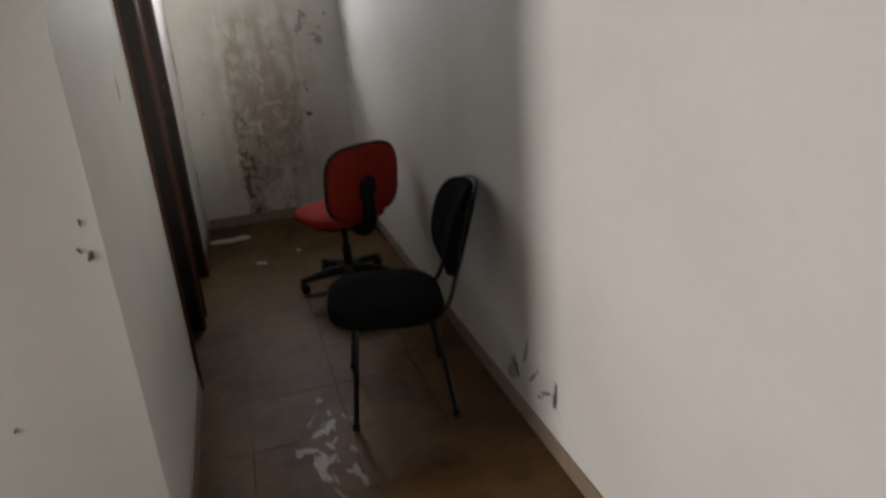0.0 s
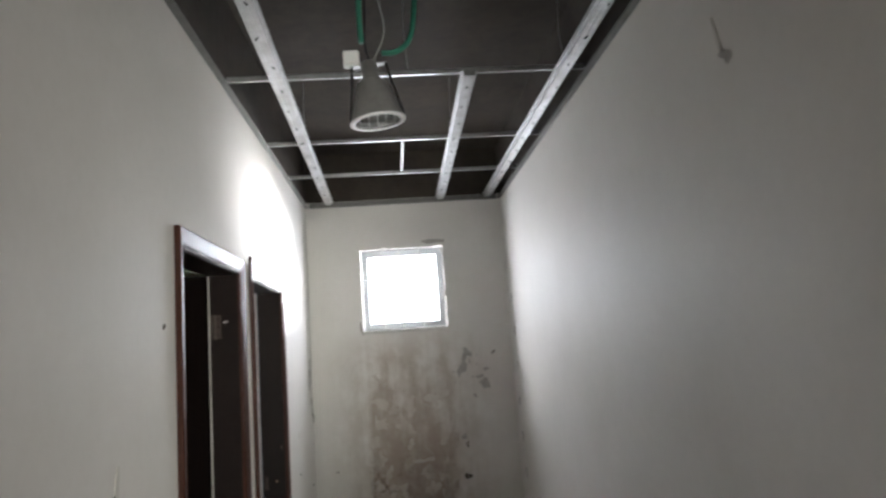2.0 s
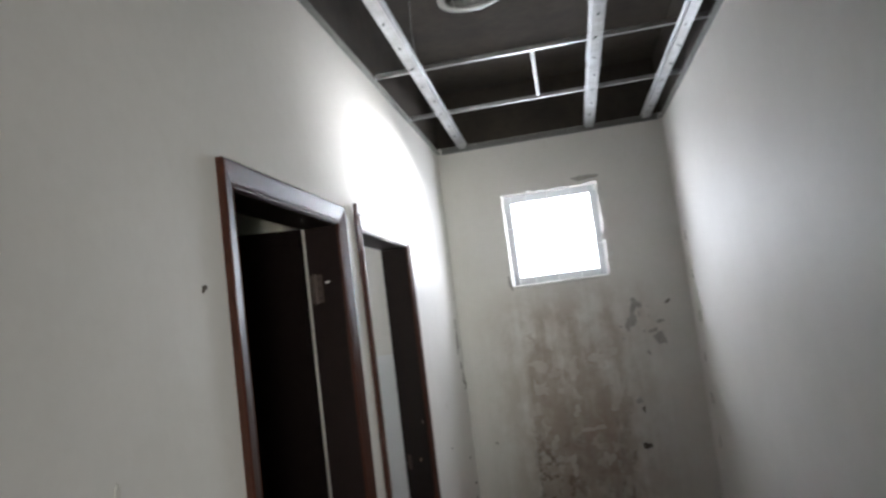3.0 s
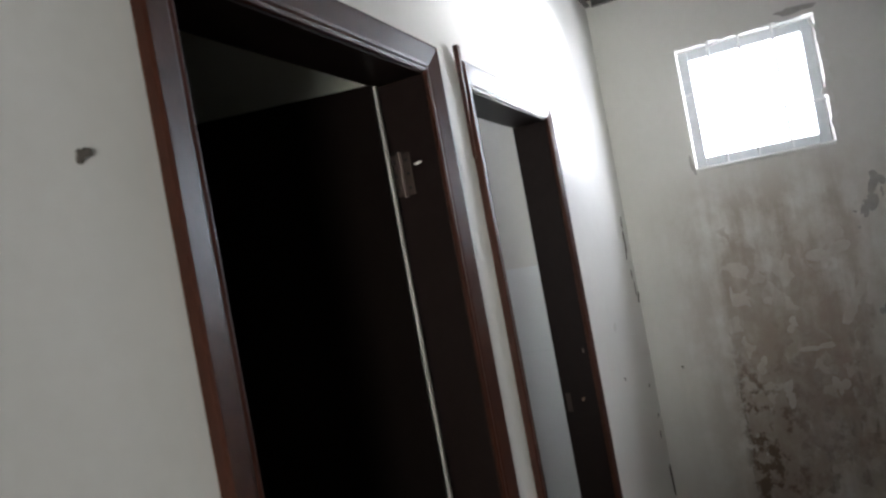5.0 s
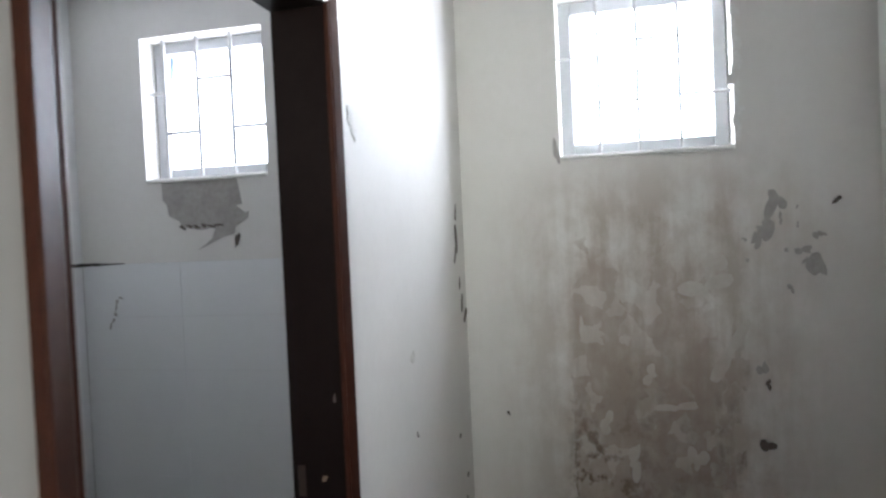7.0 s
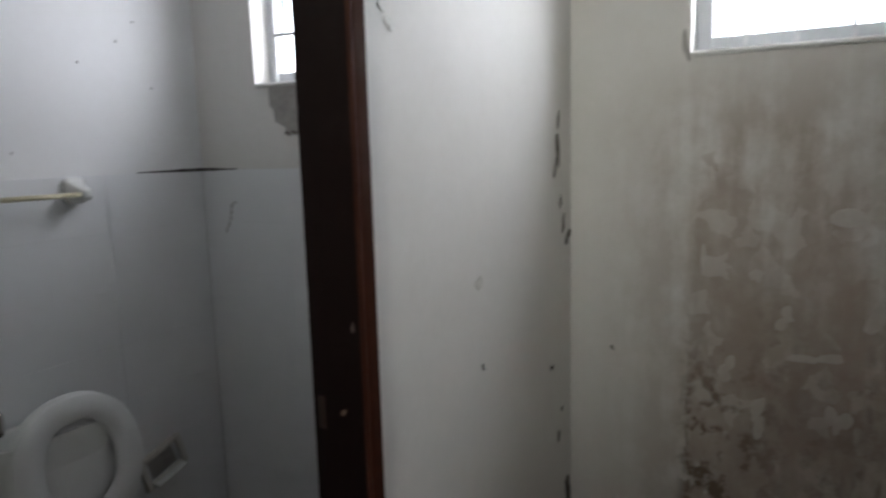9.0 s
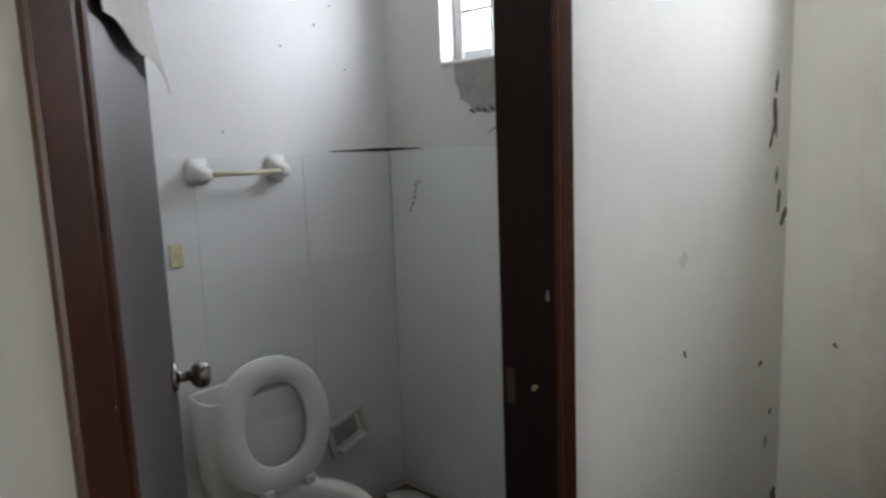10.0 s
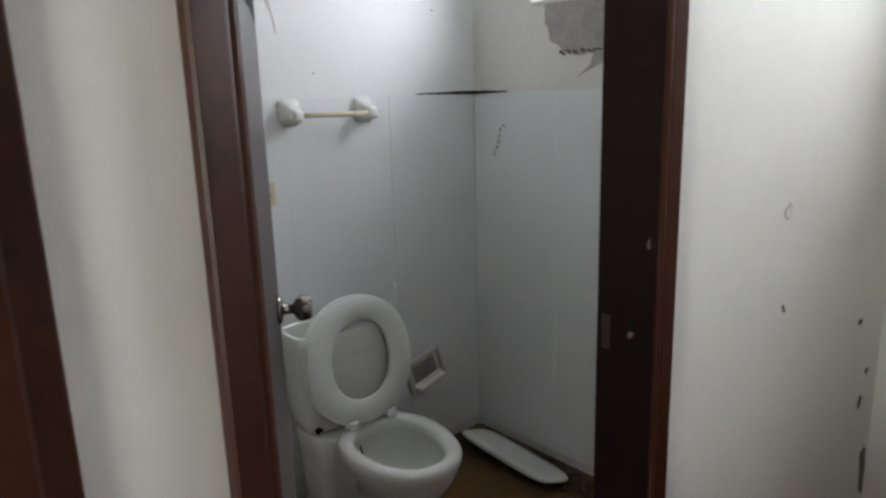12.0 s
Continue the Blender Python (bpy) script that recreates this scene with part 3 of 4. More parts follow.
def torn_sheet():
    """A sheet of veneer come loose at its lower edge, standing off the leaf and curling past its free edge."""
    bm = bmesh.new()
    grid = []
    for i in range(15):
        u = i / 14
        low = 1.685 - 0.022 * u + 0.006 * math.sin(11 * u) - (0.02 if i == 14 else 0.0)
        col = []
        for j in range(7):
            q = j / 6
            off = 0.020 + (0.010 + 0.020 * u) * (1 - q) ** 2
            col.append(((0.14 + 0.45 * u + (0.03 * (1 - q) ** 3 if i > 11 else 0.0)), -off, low + (2.018 - low) * q))
        grid.append(col)
    front = [[bm.verts.new(p) for p in col] for col in grid]
    back = [[bm.verts.new((x, y + 0.0015, z)) for x, y, z in col] for col in grid]
    for g, flip in ((front, False), (back, True)):
        for c, d in zip(g, g[1:]):
            for j in range(6):
                f = (c[j], d[j], d[j + 1], c[j + 1])
                bm.faces.new(f[::-1] if flip else f)
    rim = [(i, 0) for i in range(15)] + [(14, j) for j in range(1, 7)] + [(i, 6) for i in range(13, -1, -1)] + [(0, j) for j in range(5, 0, -1)]
    for (i, j), (k, m) in zip(rim, rim[1:] + rim[:1]):
        bm.faces.new((front[i][j], back[i][j], back[k][m], front[k][m]))
    return bm


part("torn_veneer", torn_sheet(), PAPER, leaf_2, "pale torn veneer curling off the door")
knob = bmesh.new()
lathe(knob, [(0.002, 0), (0.032, 0), (0.032, 0.004), (0.026, 0.009), (0.012, 0.012), (0.011, 0.032), (0.020, 0.036), (0.027, 0.044), (0.0285, 0.054), (0.026, 0.066), (0.019, 0.072), (0.001, 0.073)], 28)
knob_ob = part("door_knob", knob, CHROME, leaf_2, "tarnished round metal knob", True)
knob_ob.matrix_local = pose(0.54, -0.0176, 1.143, 90, 0, 0) @ Matrix.Scale(0.86, 4)
# strike marks on the bathroom jamb
BAREWOOD = mat("splintered_wood", (0.20, 0.14, 0.09), 0.8, grain=0.4, grain_scale=90)
chip(jamb_2, -0.043, 3.2128, 1.146, 0.010, 0.012, 165, 0, BAREWOOD)
chip(jamb_2, -0.015, 3.2128, 1.30, 0.005, 0.018, 166, 0, DARKCHIP)
part("strike_plate", boxed(-0.098, -0.082, 0.6965, 0.6978, 1.11, 1.17, bevel=0.0006), BROWNSTEEL, door_2, "stained dark strike plate")
part("door_stop", boxed(-0.080, -0.066, 0.0232, 0.032, 0.0, 2.039), SHADEDWOOD, door_2)


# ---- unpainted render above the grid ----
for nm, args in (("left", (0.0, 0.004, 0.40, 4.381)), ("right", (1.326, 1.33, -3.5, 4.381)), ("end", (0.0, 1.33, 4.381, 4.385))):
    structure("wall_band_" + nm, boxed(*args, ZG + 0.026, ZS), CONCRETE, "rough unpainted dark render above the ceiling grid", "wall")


# ---- open ceiling grid ----
def furring(name, x, y0, y1, label, skew=0.0):
    """Galvanised hat channel running along y."""
    c = thing(name, pose(x, y0, ZG, 0, 0, skew), label, "ceiling channel", "galvanised ceiling channels")
    bm = bmesh.new()
    L = y1 - y0
    prof = ((-0.031, 0.0225), (-0.031, 0.0205), (-0.022, 0.0205), (-0.021, 0.0), (-0.010, 0.0), (-0.008, -0.002), (-0.006, 0.0),
            (0.006, 0.0), (0.008, -0.002), (0.010, 0.0), (0.021, 0.0), (0.022, 0.0205), (0.031, 0.0205), (0.031, 0.0225))
    loft(bm, [[bm.verts.new((u, v, w)) for u, w in prof] for v in (0.0, L)])
    part("channel", bm, GALV, c)
    rnd = random.Random(int(x * 1000))
    for k in range(int(L / 0.22)):
        part("screw", tube(bmesh.new(), [(rnd.uniform(-0.012, 0.012), 0.1 + 0.22 * k, 0.003), (rnd.uniform(-0.012, 0.012), 0.1 + 0.22 * k + 0.01, -0.006)], 0.003, 6), BLACKPLA, c)
    return c


furring("ceiling_channel", 0.216, 0.40, 4.355, "long galvanised hat channel of the open ceiling grid", 0.8)
furring("ceiling_channel", 0.886, 2.19, 4.355, "short galvanised hat channel of the open ceiling grid", -0.8)
furring("ceiling_channel", 1.238, 0.25, 4.355, "galvanised hat channel beside the wall")


def runner(y, x0=0.004, x1=1.326):
    c = thing("ceiling_runner", pose(0, y, ZG + 0.024), "thin galvanised cross runner of the ceiling grid", "ceiling channel", "galvanised cross runners")
    bm = bmesh.new()
    box(bm, x0, x1, -0.007, 0.007, 0.0, 0.002)
    box(bm, x0, x1, -0.007, -0.0055, 0.002, 0.018)
    box(bm, x0, x1, 0.0055, 0.007, 0.002, 0.018)
    part("channel", bm, GALV, c)
    return c


for y in (0.60, 1.42, 2.225, 3.035, 3.69):
    runner(y)
tee = thing("ceiling_spacer", pose(0.65, 3.035, ZG + 0.03), "short galvanised spacer strip between two runners", "ceiling channel")
part("strip", boxed(-0.007, 0.007, 0.010, 0.63, 0.0, 0.016, bevel=0.001), DULLSTEEL, tee)
for nm, args in (("left", (0.001, 0.026, 0.40, 4.36, ZG - 0.012, ZG - 0.0105)), ("right", (1.304, 1.329, 0.25, 4.36, ZG - 0.012, ZG - 0.0105))):
    t = thing("wall_angle", pose(0, 0, 0), "dull galvanised angle strip fixed along the wall top", "ceiling trim", "wall angle strips")
    part("flange", boxed(*args), DULLSTEEL, t)
    w0, w1 = (0.001, 0.0025) if nm == "left" else (1.3275, 1.329)
    part("web", boxed(w0, w1, args[2], args[3], ZG - 0.010, ZG + 0.024), DULLSTEEL, t)
t = thing("wall_angle", pose(0, 0, 0), "dull galvanised angle strip across the end wall", "ceiling trim", "wall angle strips")
part("flange", boxed(0.03, 1.305, 4.359, 4.384, ZG - 0.012, ZG - 0.0105), DULLSTEEL, t)
part("web", boxed(0.03, 1.305, 4.3825, 4.384, ZG - 0.010, ZG + 0.024), DULLSTEEL, t)
for x, y in ((0.185, 1.38), (0.185, 3.0), (0.892, 3.0), (1.24, 1.38), (1.24, 2.2), (0.657, 2.2)):
    hw = thing("hanger_wire", pose(x, y, ZG + 0.03), "thin grey hanger wire from the slab", "hanger wire", "ceiling hanger wires")
    part("wire", tube(bmesh.new(), [(0.005, 0, 0.0), (-0.004, 0.004, 0.15), (0.006, 0.0, ZS - ZG - 0.03)], 0.0018, 6), GREYWIRE, hw)


# ---- pendant downlight ----
lamp = thing("downlight", pose(0.545, 1.79, 2.412, 0, -6, 0) @ Matrix.Diagonal((1, 1, 0.80, 1)), "grey metal reflector lamp hanging unlit from the grid", "lamp")
bm = bmesh.new()
lathe(bm, [(0.079, 0.0), (0.083, 0.004), (0.080, 0.010), (0.074, 0.03), (0.064, 0.075), (0.053, 0.12), (0.044, 0.150), (0.036, 0.158), (0.034, 0.16), (0.034, 0.155), (0.042, 0.147), (0.050, 0.12),
           (0.061, 0.075), (0.070, 0.03), (0.077, 0.006), (0.079, 0.0)], 36)
part("reflector", bm, GREYMET, lamp, "grey conical reflector", True)
bm = bmesh.new()
lathe(bm, [(0.0765, 0.004), (0.079, 0.002), (0.0835, 0.004), (0.0835, 0.0), (0.072, -0.003), (0.066, 0.0), (0.0765, 0.004)], 36)
part("rim", bm, WHITEMET, lamp, "bright pale rim", True)
bm = bmesh.new()
lathe(bm, [(0.064, 0.008), (0.058, 0.06), (0.048, 0.11), (0.038, 0.145), (0.001, 0.148)], 24)
part("inner_mirror", bm, MIRRORMET, lamp, "faceted mirror inside")
for k in range(5):
    part("louvre", boxed(-0.052 + 0.026 * k - 0.0012, -0.052 + 0.026 * k + 0.0012, -0.05, 0.05, 0.004, 0.026), WHITEMET, lamp, "bright louvre blade")
bm = bmesh.new()
lathe(bm, [(0.001, 0.156), (0.030, 0.156), (0.030, 0.168), (0.025, 0.172), (0.025, 0.232), (0.020, 0.236), (0.001, 0.236)], 20)
part("socket", bm, GREYMET, lamp, "grey lamp socket", True)
plate = part("bracket", boxed(-0.055, 0.055, -0.012, 0.012, 0.222, 0.225, bevel=0.001), GREYMET, lamp, "grey bracket plate")
for s in (-1, 1):
    part("arm", tube(bmesh.new(), [(0.052 * s, 0, 0.224), (0.060 * s, 0, 0.15), (0.080 * s, 0, 0.03), (0.078 * s, 0, 0.012)], 0.0042, 8), BLACKTUBE, lamp, "thin dark side arm")
jb = thing("junction_box", pose(0.475, 1.795, 2.590), "small pale electrical box above the lamp", "junction box")
part("body", boxed(-0.024, 0.024, -0.02, 0.02, 0.0, 0.045, bevel=0.004), WHITEMET, jb)
part("cover", boxed(-0.022, 0.022, -0.022, -0.020, 0.003, 0.042, bevel=0.001), WHITEMET, jb)
for label, pts, r, m_ in (("bent green plastic conduit dropping to the lamp", [(0.49, 1.69, 2.70), (0.487, 1.70, 2.80), (0.495, 1.72, 2.95), (0.50, 1.74, ZS)], 0.0085, GREENPIPE),
                          ("bent green plastic conduit looping beside the lamp", [(0.55, 1.69, 2.665), (0.60, 1.70, 2.675), (0.645, 1.72, 2.74), (0.67, 1.76, 2.90), (0.675, 1.80, ZS)], 0.0085, GREENPIPE),
                          ("thin grey wire dangling above the lamp", [(0.525, 1.68, 2.64), (0.56, 1.67, 2.72), (0.55, 1.68, 2.82), (0.515, 1.70, 2.95), (0.52, 1.72, ZS)], 0.0028, GREYWIRE),
                          ("thin dark wire dangling above the lamp", [(0.515, 1.685, 2.63), (0.50, 1.68, 2.69), (0.505, 1.69, 2.80), (0.51, 1.72, ZS)], 0.0028, BLACKPLA)):
    c = thing("cable", pose(0, 0, 0), label, "cable")
    part("run", tube(bmesh.new(), smooth_path([(x + 0.018, y + 0.105, min(z - 0.035 if z < 2.9 else z, ZS)) for x, y, z in pts]), r, 8), m_, c, "", True)


# ---- chairs ----
def pad(w, d, h, r=0.35, dome=0.0, n=40, power=3.2):
    """A cushion with rounded corners, rolled edges and a slight dome; centred, lying in x-y from z 0 to h."""
    bm = bmesh.new()

    def ring(s, z):
        out = []
        for k in range(n):
            a = 2 * math.pi * k / n
            c, q = math.cos(a), math.sin(a)
            e = 2 / power
            out.append(bm.verts.new((w / 2 * s * math.copysign(abs(c) ** e, c), d / 2 * s * math.copysign(abs(q) ** e, q), z)))
        return out
    rings = [ring(0.55, 0), ring(0.92, 0.0), ring(0.985, h * 0.18), ring(1.0, h * 0.5), ring(0.985, h * 0.8), ring(0.93, h), ring(0.6, h + dome * 0.7), ring(0.2, h + dome)]
    return loft(bm, rings)


def bent(bm, k):
    """Curve a pad round its y axis, hollow towards its underside."""
    for v in bm.verts:
        v.co.z -= k * v.co.x ** 2
    return bm


def visitor_chair(m):
    c = thing("visitor_chair", m, "black upholstered four-legged visitor chair on a dirty floor", "chair")
    part("seat", pad(0.55, 0.50, 0.06, dome=0.012), BLACKFAB, c, "black padded seat", True).matrix_local = pose(-0.01, 0.03, 0.415, 3, 0, 0)
    part("seat_shell", pad(0.47, 0.43, 0.012), BLACKPLA, c, "", True).matrix_local = pose(0, 0.02, 0.408, 3, 0, 0)
    b = part("backrest", bent(pad(0.47, 0.38, 0.050, dome=0.012, power=2.7), 1.3), BLACKFAB, c, "black padded backrest", True)
    b.matrix_local = pose(0, -0.298, 0.715, 107, 0, 0)
    s = part("back_shell", bent(pad(0.43, 0.36, 0.018, power=2.7), 1.3), BLACKPLA, c, "black plastic back shell", True)
    s.matrix_local = pose(0, -0.342, 0.731, 107, 0, 0)
    for sx in (-1, 1):
        fr = tube(bmesh.new(), [(0.265 * sx, 0.215, 0.0), (0.205 * sx, 0.165, 0.395), (0.20 * sx, 0.16, 0.405)], 0.0115, 10)
        part("leg", fr, BLACKTUBE, c, "", True)
        part("foot_cap", tube(bmesh.new(), [(0.266 * sx, 0.216, 0.0), (0.262 * sx, 0.2128, 0.028)], 0.0145, 10), BLACKPLA, c)
        part("leg", tube(bmesh.new(), [(0.265 * sx, -0.215, 0.0), (0.205 * sx, -0.165, 0.395), (0.20 * sx, -0.16, 0.405)], 0.0115, 10), BLACKTUBE, c, "", True)
        part("foot_cap", tube(bmesh.new(), [(0.266 * sx, -0.216, 0.0), (0.262 * sx, -0.2128, 0.028)], 0.0145, 10), BLACKPLA, c)
        part("side_rail", tube(bmesh.new(), [(0.20 * sx, 0.17, 0.40), (0.20 * sx, -0.17, 0.40)], 0.010, 8), BLACKTUBE, c, "", True)
        up = smooth_path([(0.195 * sx, -0.10, 0.398), (0.18 * sx, -0.185, 0.405), (0.16 * sx, -0.232, 0.45), (0.145 * sx, -0.268, 0.54), (0.13 * sx, -0.312, 0.66)])
        part("back_post", tube(bmesh.new(), up, 0.0105, 10), BLACKTUBE, c, "curved black steel back post", True)
    for y in (0.16, -0.16):
        part("cross_rail", tube(bmesh.new(), [(-0.20, y, 0.40), (0.20, y, 0.40)], 0.010, 8), BLACKTUBE, c, "", True)
    return c


visitor_chair(pose(0.898, 1.214, 0.0, 0, 0, 81) @ Matrix.Diagonal((1, 1, 1.07, 1)))


def swivel_chair(m):
    c = thing("office_chair", m, "red fabric swivel office chair with a torn seat", "chair")
    s = part("seat", pad(0.49, 0.46, 0.06, dome=0.014), REDFAB, c, "faded red padded seat with torn cover", True)
    s.matrix_local = pose(0, 0.03, 0.425, 2, 0, 0)
    part("seat_pan", pad(0.40, 0.38, 0.02), BLACKPLA, c, "black plastic seat pan", True).matrix_local = pose(0, 0.03, 0.405, 2, 0, 0)
    rag = bmesh.new()
    rnd = random.Random(4)
    for k in range(7):
        x = -0.2 + 0.06 * k
        w, h = 0.03 + 0.02 * rnd.random(), (0.16 if k == 1 else 0.13 if k == 6 else 0.05 + 0.06 * rnd.random())
        vs = [rag.verts.new(p) for p in ((x - w, -0.178, 0.44), (x + w, -0.178, 0.44), (x + w * 0.5, -0.188, 0.44 - h * 0.7), (x + 0.01, -0.184, 0.44 - h), (x - w * 0.7, -0.19, 0.44 - h * 0.6))]
        rag.faces.new(vs)
    bmesh.ops.solidify(rag, geom=list(rag.faces), thickness=0.004)
    part("torn_cover", rag, REDFAB, s, "ragged hanging strips of red fabric").matrix_parent_inverse = s.matrix_local.inverted()
    b = part("backrest", pad(0.48, 0.41, 0.05, dome=0.014, power=3.6), REDFAB, c, "red padded backrest", True)
    b.matrix_local = pose(0, -0.235, 0.685, 97, 0, 0)
    part("back_shell", pad(0.465, 0.395, 0.012, power=3.6), REDFAB, c, "red fabric back cover", True).matrix_local = pose(0, -0.248, 0.685, 97, 0, 0)
    pts = []
    for k in range(41):
        a = 2 * math.pi * k / 40
        cs, sn = math.cos(a), math.sin(a)
        e = 2 / 3.6
        pts.append((0.242 * math.copysign(abs(cs) ** e, cs), 0.207 * math.copysign(abs(sn) ** e, sn), 0.0))
    part("edge_trim", tube(bmesh.new(), pts, 0.010, 8, False), BLACKPLA, c, "black plastic edge trim", True).matrix_local = pose(0, -0.247, 0.685, 97, 0, 0)
    spine = smooth_path([(0, 0.0, 0.395), (0, -0.16, 0.39), (0, -0.25, 0.41), (0, -0.285, 0.48), (0, -0.285, 0.60), (0, -0.270, 0.72)])
    part("back_arm", tube(bmesh.new(), spine, [0.026] * 6 + [0.042] * (len(spine) - 6), 10), BLACKPLA, c, "black back support arm", True)
    part("adjuster_housing", boxed(-0.06, 0.06, -0.302, -0.255, 0.60, 0.775, bevel=0.016, seg=2), BLACKPLA, c, "black height adjuster housing")
    part("adjuster_knob", tube(bmesh.new(), [(0, -0.295, 0.66), (0, -0.325, 0.66)], 0.022, 14), BLACKPLA, c)
    part("gas_lift", tube(bmesh.new(), [(0, 0, 0.09), (0, 0, 0.25), (0, 0, 0.251), (0, 0, 0.40)], [0.027, 0.027, 0.017, 0.017], 16), BLACKPLA, c, "black gas lift column")
    hub = part("base_hub", tube(bmesh.new(), [(0, 0, 0.06), (0, 0, 0.13)], [0.05, 0.042], 18), BLACKPLA, c)
    for k in range(5):
        a = 2 * math.pi * k / 5 + 0.30
        ca, sa = math.cos(a), math.sin(a)
        bm = bmesh.new()
        rings = []
        for r, z, w, h in ((0.03, 0.10, 0.030, 0.028), (0.15, 0.098, 0.024, 0.022), (0.27, 0.082, 0.018, 0.014), (0.305, 0.075, 0.015, 0.011)):
            rings.append([bm.verts.new((r * ca - q * w * sa, r * sa + q * w * ca, z + p * h)) for q, p in ((-1, -1), (1, -1), (0.8, 1), (-0.8, 1))])
        loft(bm, rings)
        part("star_leg", bm, BLACKPLA, c, "", True)
        cw = part("caster", tube(bmesh.new(), [(0.295 * ca, 0.295 * sa, 0.045), (0.295 * ca, 0.295 * sa, 0.08)], 0.012, 10), BLACKPLA, c)
        for s_ in (-1, 1):
            q = Vector((0.285 * ca - 0.016 * s_ * sa, 0.285 * sa + 0.016 * s_ * ca, 0.026))
            ax = Vector((-sa, ca, 0)) * 0.009
            part("wheel", tube(bmesh.new(), [q - ax, q - ax * 0.7, q + ax * 0.7, q + ax], [0.021, 0.026, 0.026, 0.021], 16), BLACKPLA, cw)
    return c


swivel_chair(pose(0.915, 2.63, 0.0, 0, 0, 25) @ Matrix.Scale(1.045, 4))


# ---- bathroom ----
def oval(bm, cx, rx_f, rx_b, ry, z, n=40, sq=2.2):
    """An egg-shaped ring, longer in front (+x) than behind."""
    out = []
    for k in range(n):
        a = 2 * math.pi * k / n
        c, s = math.cos(a), math.sin(a)
        e = 2 / sq
        rx = rx_f if c > 0 else rx_b
        out.append(bm.verts.new((cx + rx * math.copysign(abs(c) ** e, c), ry * math.copysign(abs(s) ** e, s), z)))
    return out


toilet = thing("toilet", pose(-1.565, 3.580, 0.0, 0, 0, -4) @ Matrix.Diagonal((1, 1, 0.975, 1)), "white ceramic toilet with raised seat and no tank lid", "toilet")
bm = bmesh.new()
loft(bm, [oval(bm, 0.36, 0.20, 0.22, 0.105, 0.0), oval(bm, 0.36, 0.195, 0.21, 0.10, 0.05), oval(bm, 0.37, 0.17, 0.19, 0.085, 0.15), oval(bm, 0.385, 0.20, 0.19, 0.105, 0.23),
          oval(bm, 0.40, 0.245, 0.20, 0.160, 0.32), oval(bm, 0.405, 0.262, 0.205, 0.180, 0.375), oval(bm, 0.405, 0.265, 0.205, 0.184, 0.40), oval(bm, 0.405, 0.255, 0.197, 0.175, 0.412),
          oval(bm, 0.405, 0.222, 0.165, 0.142, 0.412), oval(bm, 0.405, 0.208, 0.152, 0.130, 0.400), oval(bm, 0.405, 0.205, 0.150, 0.128, 0.370), oval(bm, 0.40, 0.215, 0.155, 0.135, 0.345),
          oval(bm, 0.39, 0.17, 0.12, 0.10, 0.24), oval(bm, 0.37, 0.08, 0.07, 0.055, 0.19), oval(bm, 0.37, 0.01, 0.01, 0.01, 0.18)], True)
bowl = part("bowl", bm, CERAMIC, toilet, "white ceramic bowl", True)
bm = bmesh.new()
loft(bm, [oval(bm, 0.12, 0.13, 0.105, 0.165, 0.0, sq=4.5), oval(bm, 0.12, 0.128, 0.105, 0.168, 0.18, sq=4.5), oval(bm, 0.12, 0.13, 0.11, 0.178, 0.33, sq=4.5), oval(bm, 0.12, 0.13, 0.11, 0.182, 0.38, sq=4.5),
          oval(bm, 0.12, 0.12, 0.105, 0.172, 0.392, sq=4.5)])
part("pedestal", bm, CERAMIC, toilet, "", True).matrix_local = pose(0, -0.02, 0)
bm = bmesh.new()
rings = []
for cx, rx, ry, z in ((0.115, 0.070, 0.172, 0.392), (0.115, 0.083, 0.186, 0.405), (0.113, 0.090, 0.196, 0.45), (0.112, 0.094, 0.202, 0.55), (0.110, 0.098, 0.208, 0.70), (0.110, 0.100, 0.212, 0.765), (0.110, 0.097, 0.209, 0.77),
                      (0.110, 0.088, 0.200, 0.77), (0.110, 0.085, 0.197, 0.76), (0.110, 0.080, 0.185, 0.45), (0.110, 0.02, 0.05, 0.44)):
    rings.append(oval(bm, cx, rx, rx, ry, z, 48, 4.5))
loft(bm, rings)
tank = part("tank", bm, CERAMIC, toilet, "open white ceramic tank", True)
tank.matrix_local = pose(0, -0.036, 0) @ Matrix.Diagonal((1, 0.943, 1, 1))
part("lever_hole", tube(bmesh.new(), [(0.176, -0.15, 0.415), (0.202, -0.15, 0.415)], 0.013, 14), BLACKPLA, tank)
part("float_valve", tube(bmesh.new(), [(0.11, -0.05, 0.44), (0.11, -0.05, 0.74)], 0.014, 10), BLACKPLA, tank)


def seat_ring(hole):
    bm = bmesh.new()
    rings = [oval(bm, 0.215, 0.212, 0.19, 0.178, 0.0), oval(bm, 0.215, 0.217, 0.195, 0.183, 0.008), oval(bm, 0.215, 0.212, 0.19, 0.178, 0.016)]
    if hole:
        rings += [oval(bm, 0.225, 0.137, 0.128, 0.104, 0.016), oval(bm, 0.225, 0.132, 0.123, 0.099, 0.008), oval(bm, 0.225, 0.137, 0.128, 0.104, 0.0), rings[0]]
        return loft(bm, rings, False)
    return loft(bm, rings + [oval(bm, 0.225, 0.05, 0.05, 0.05, 0.021)])


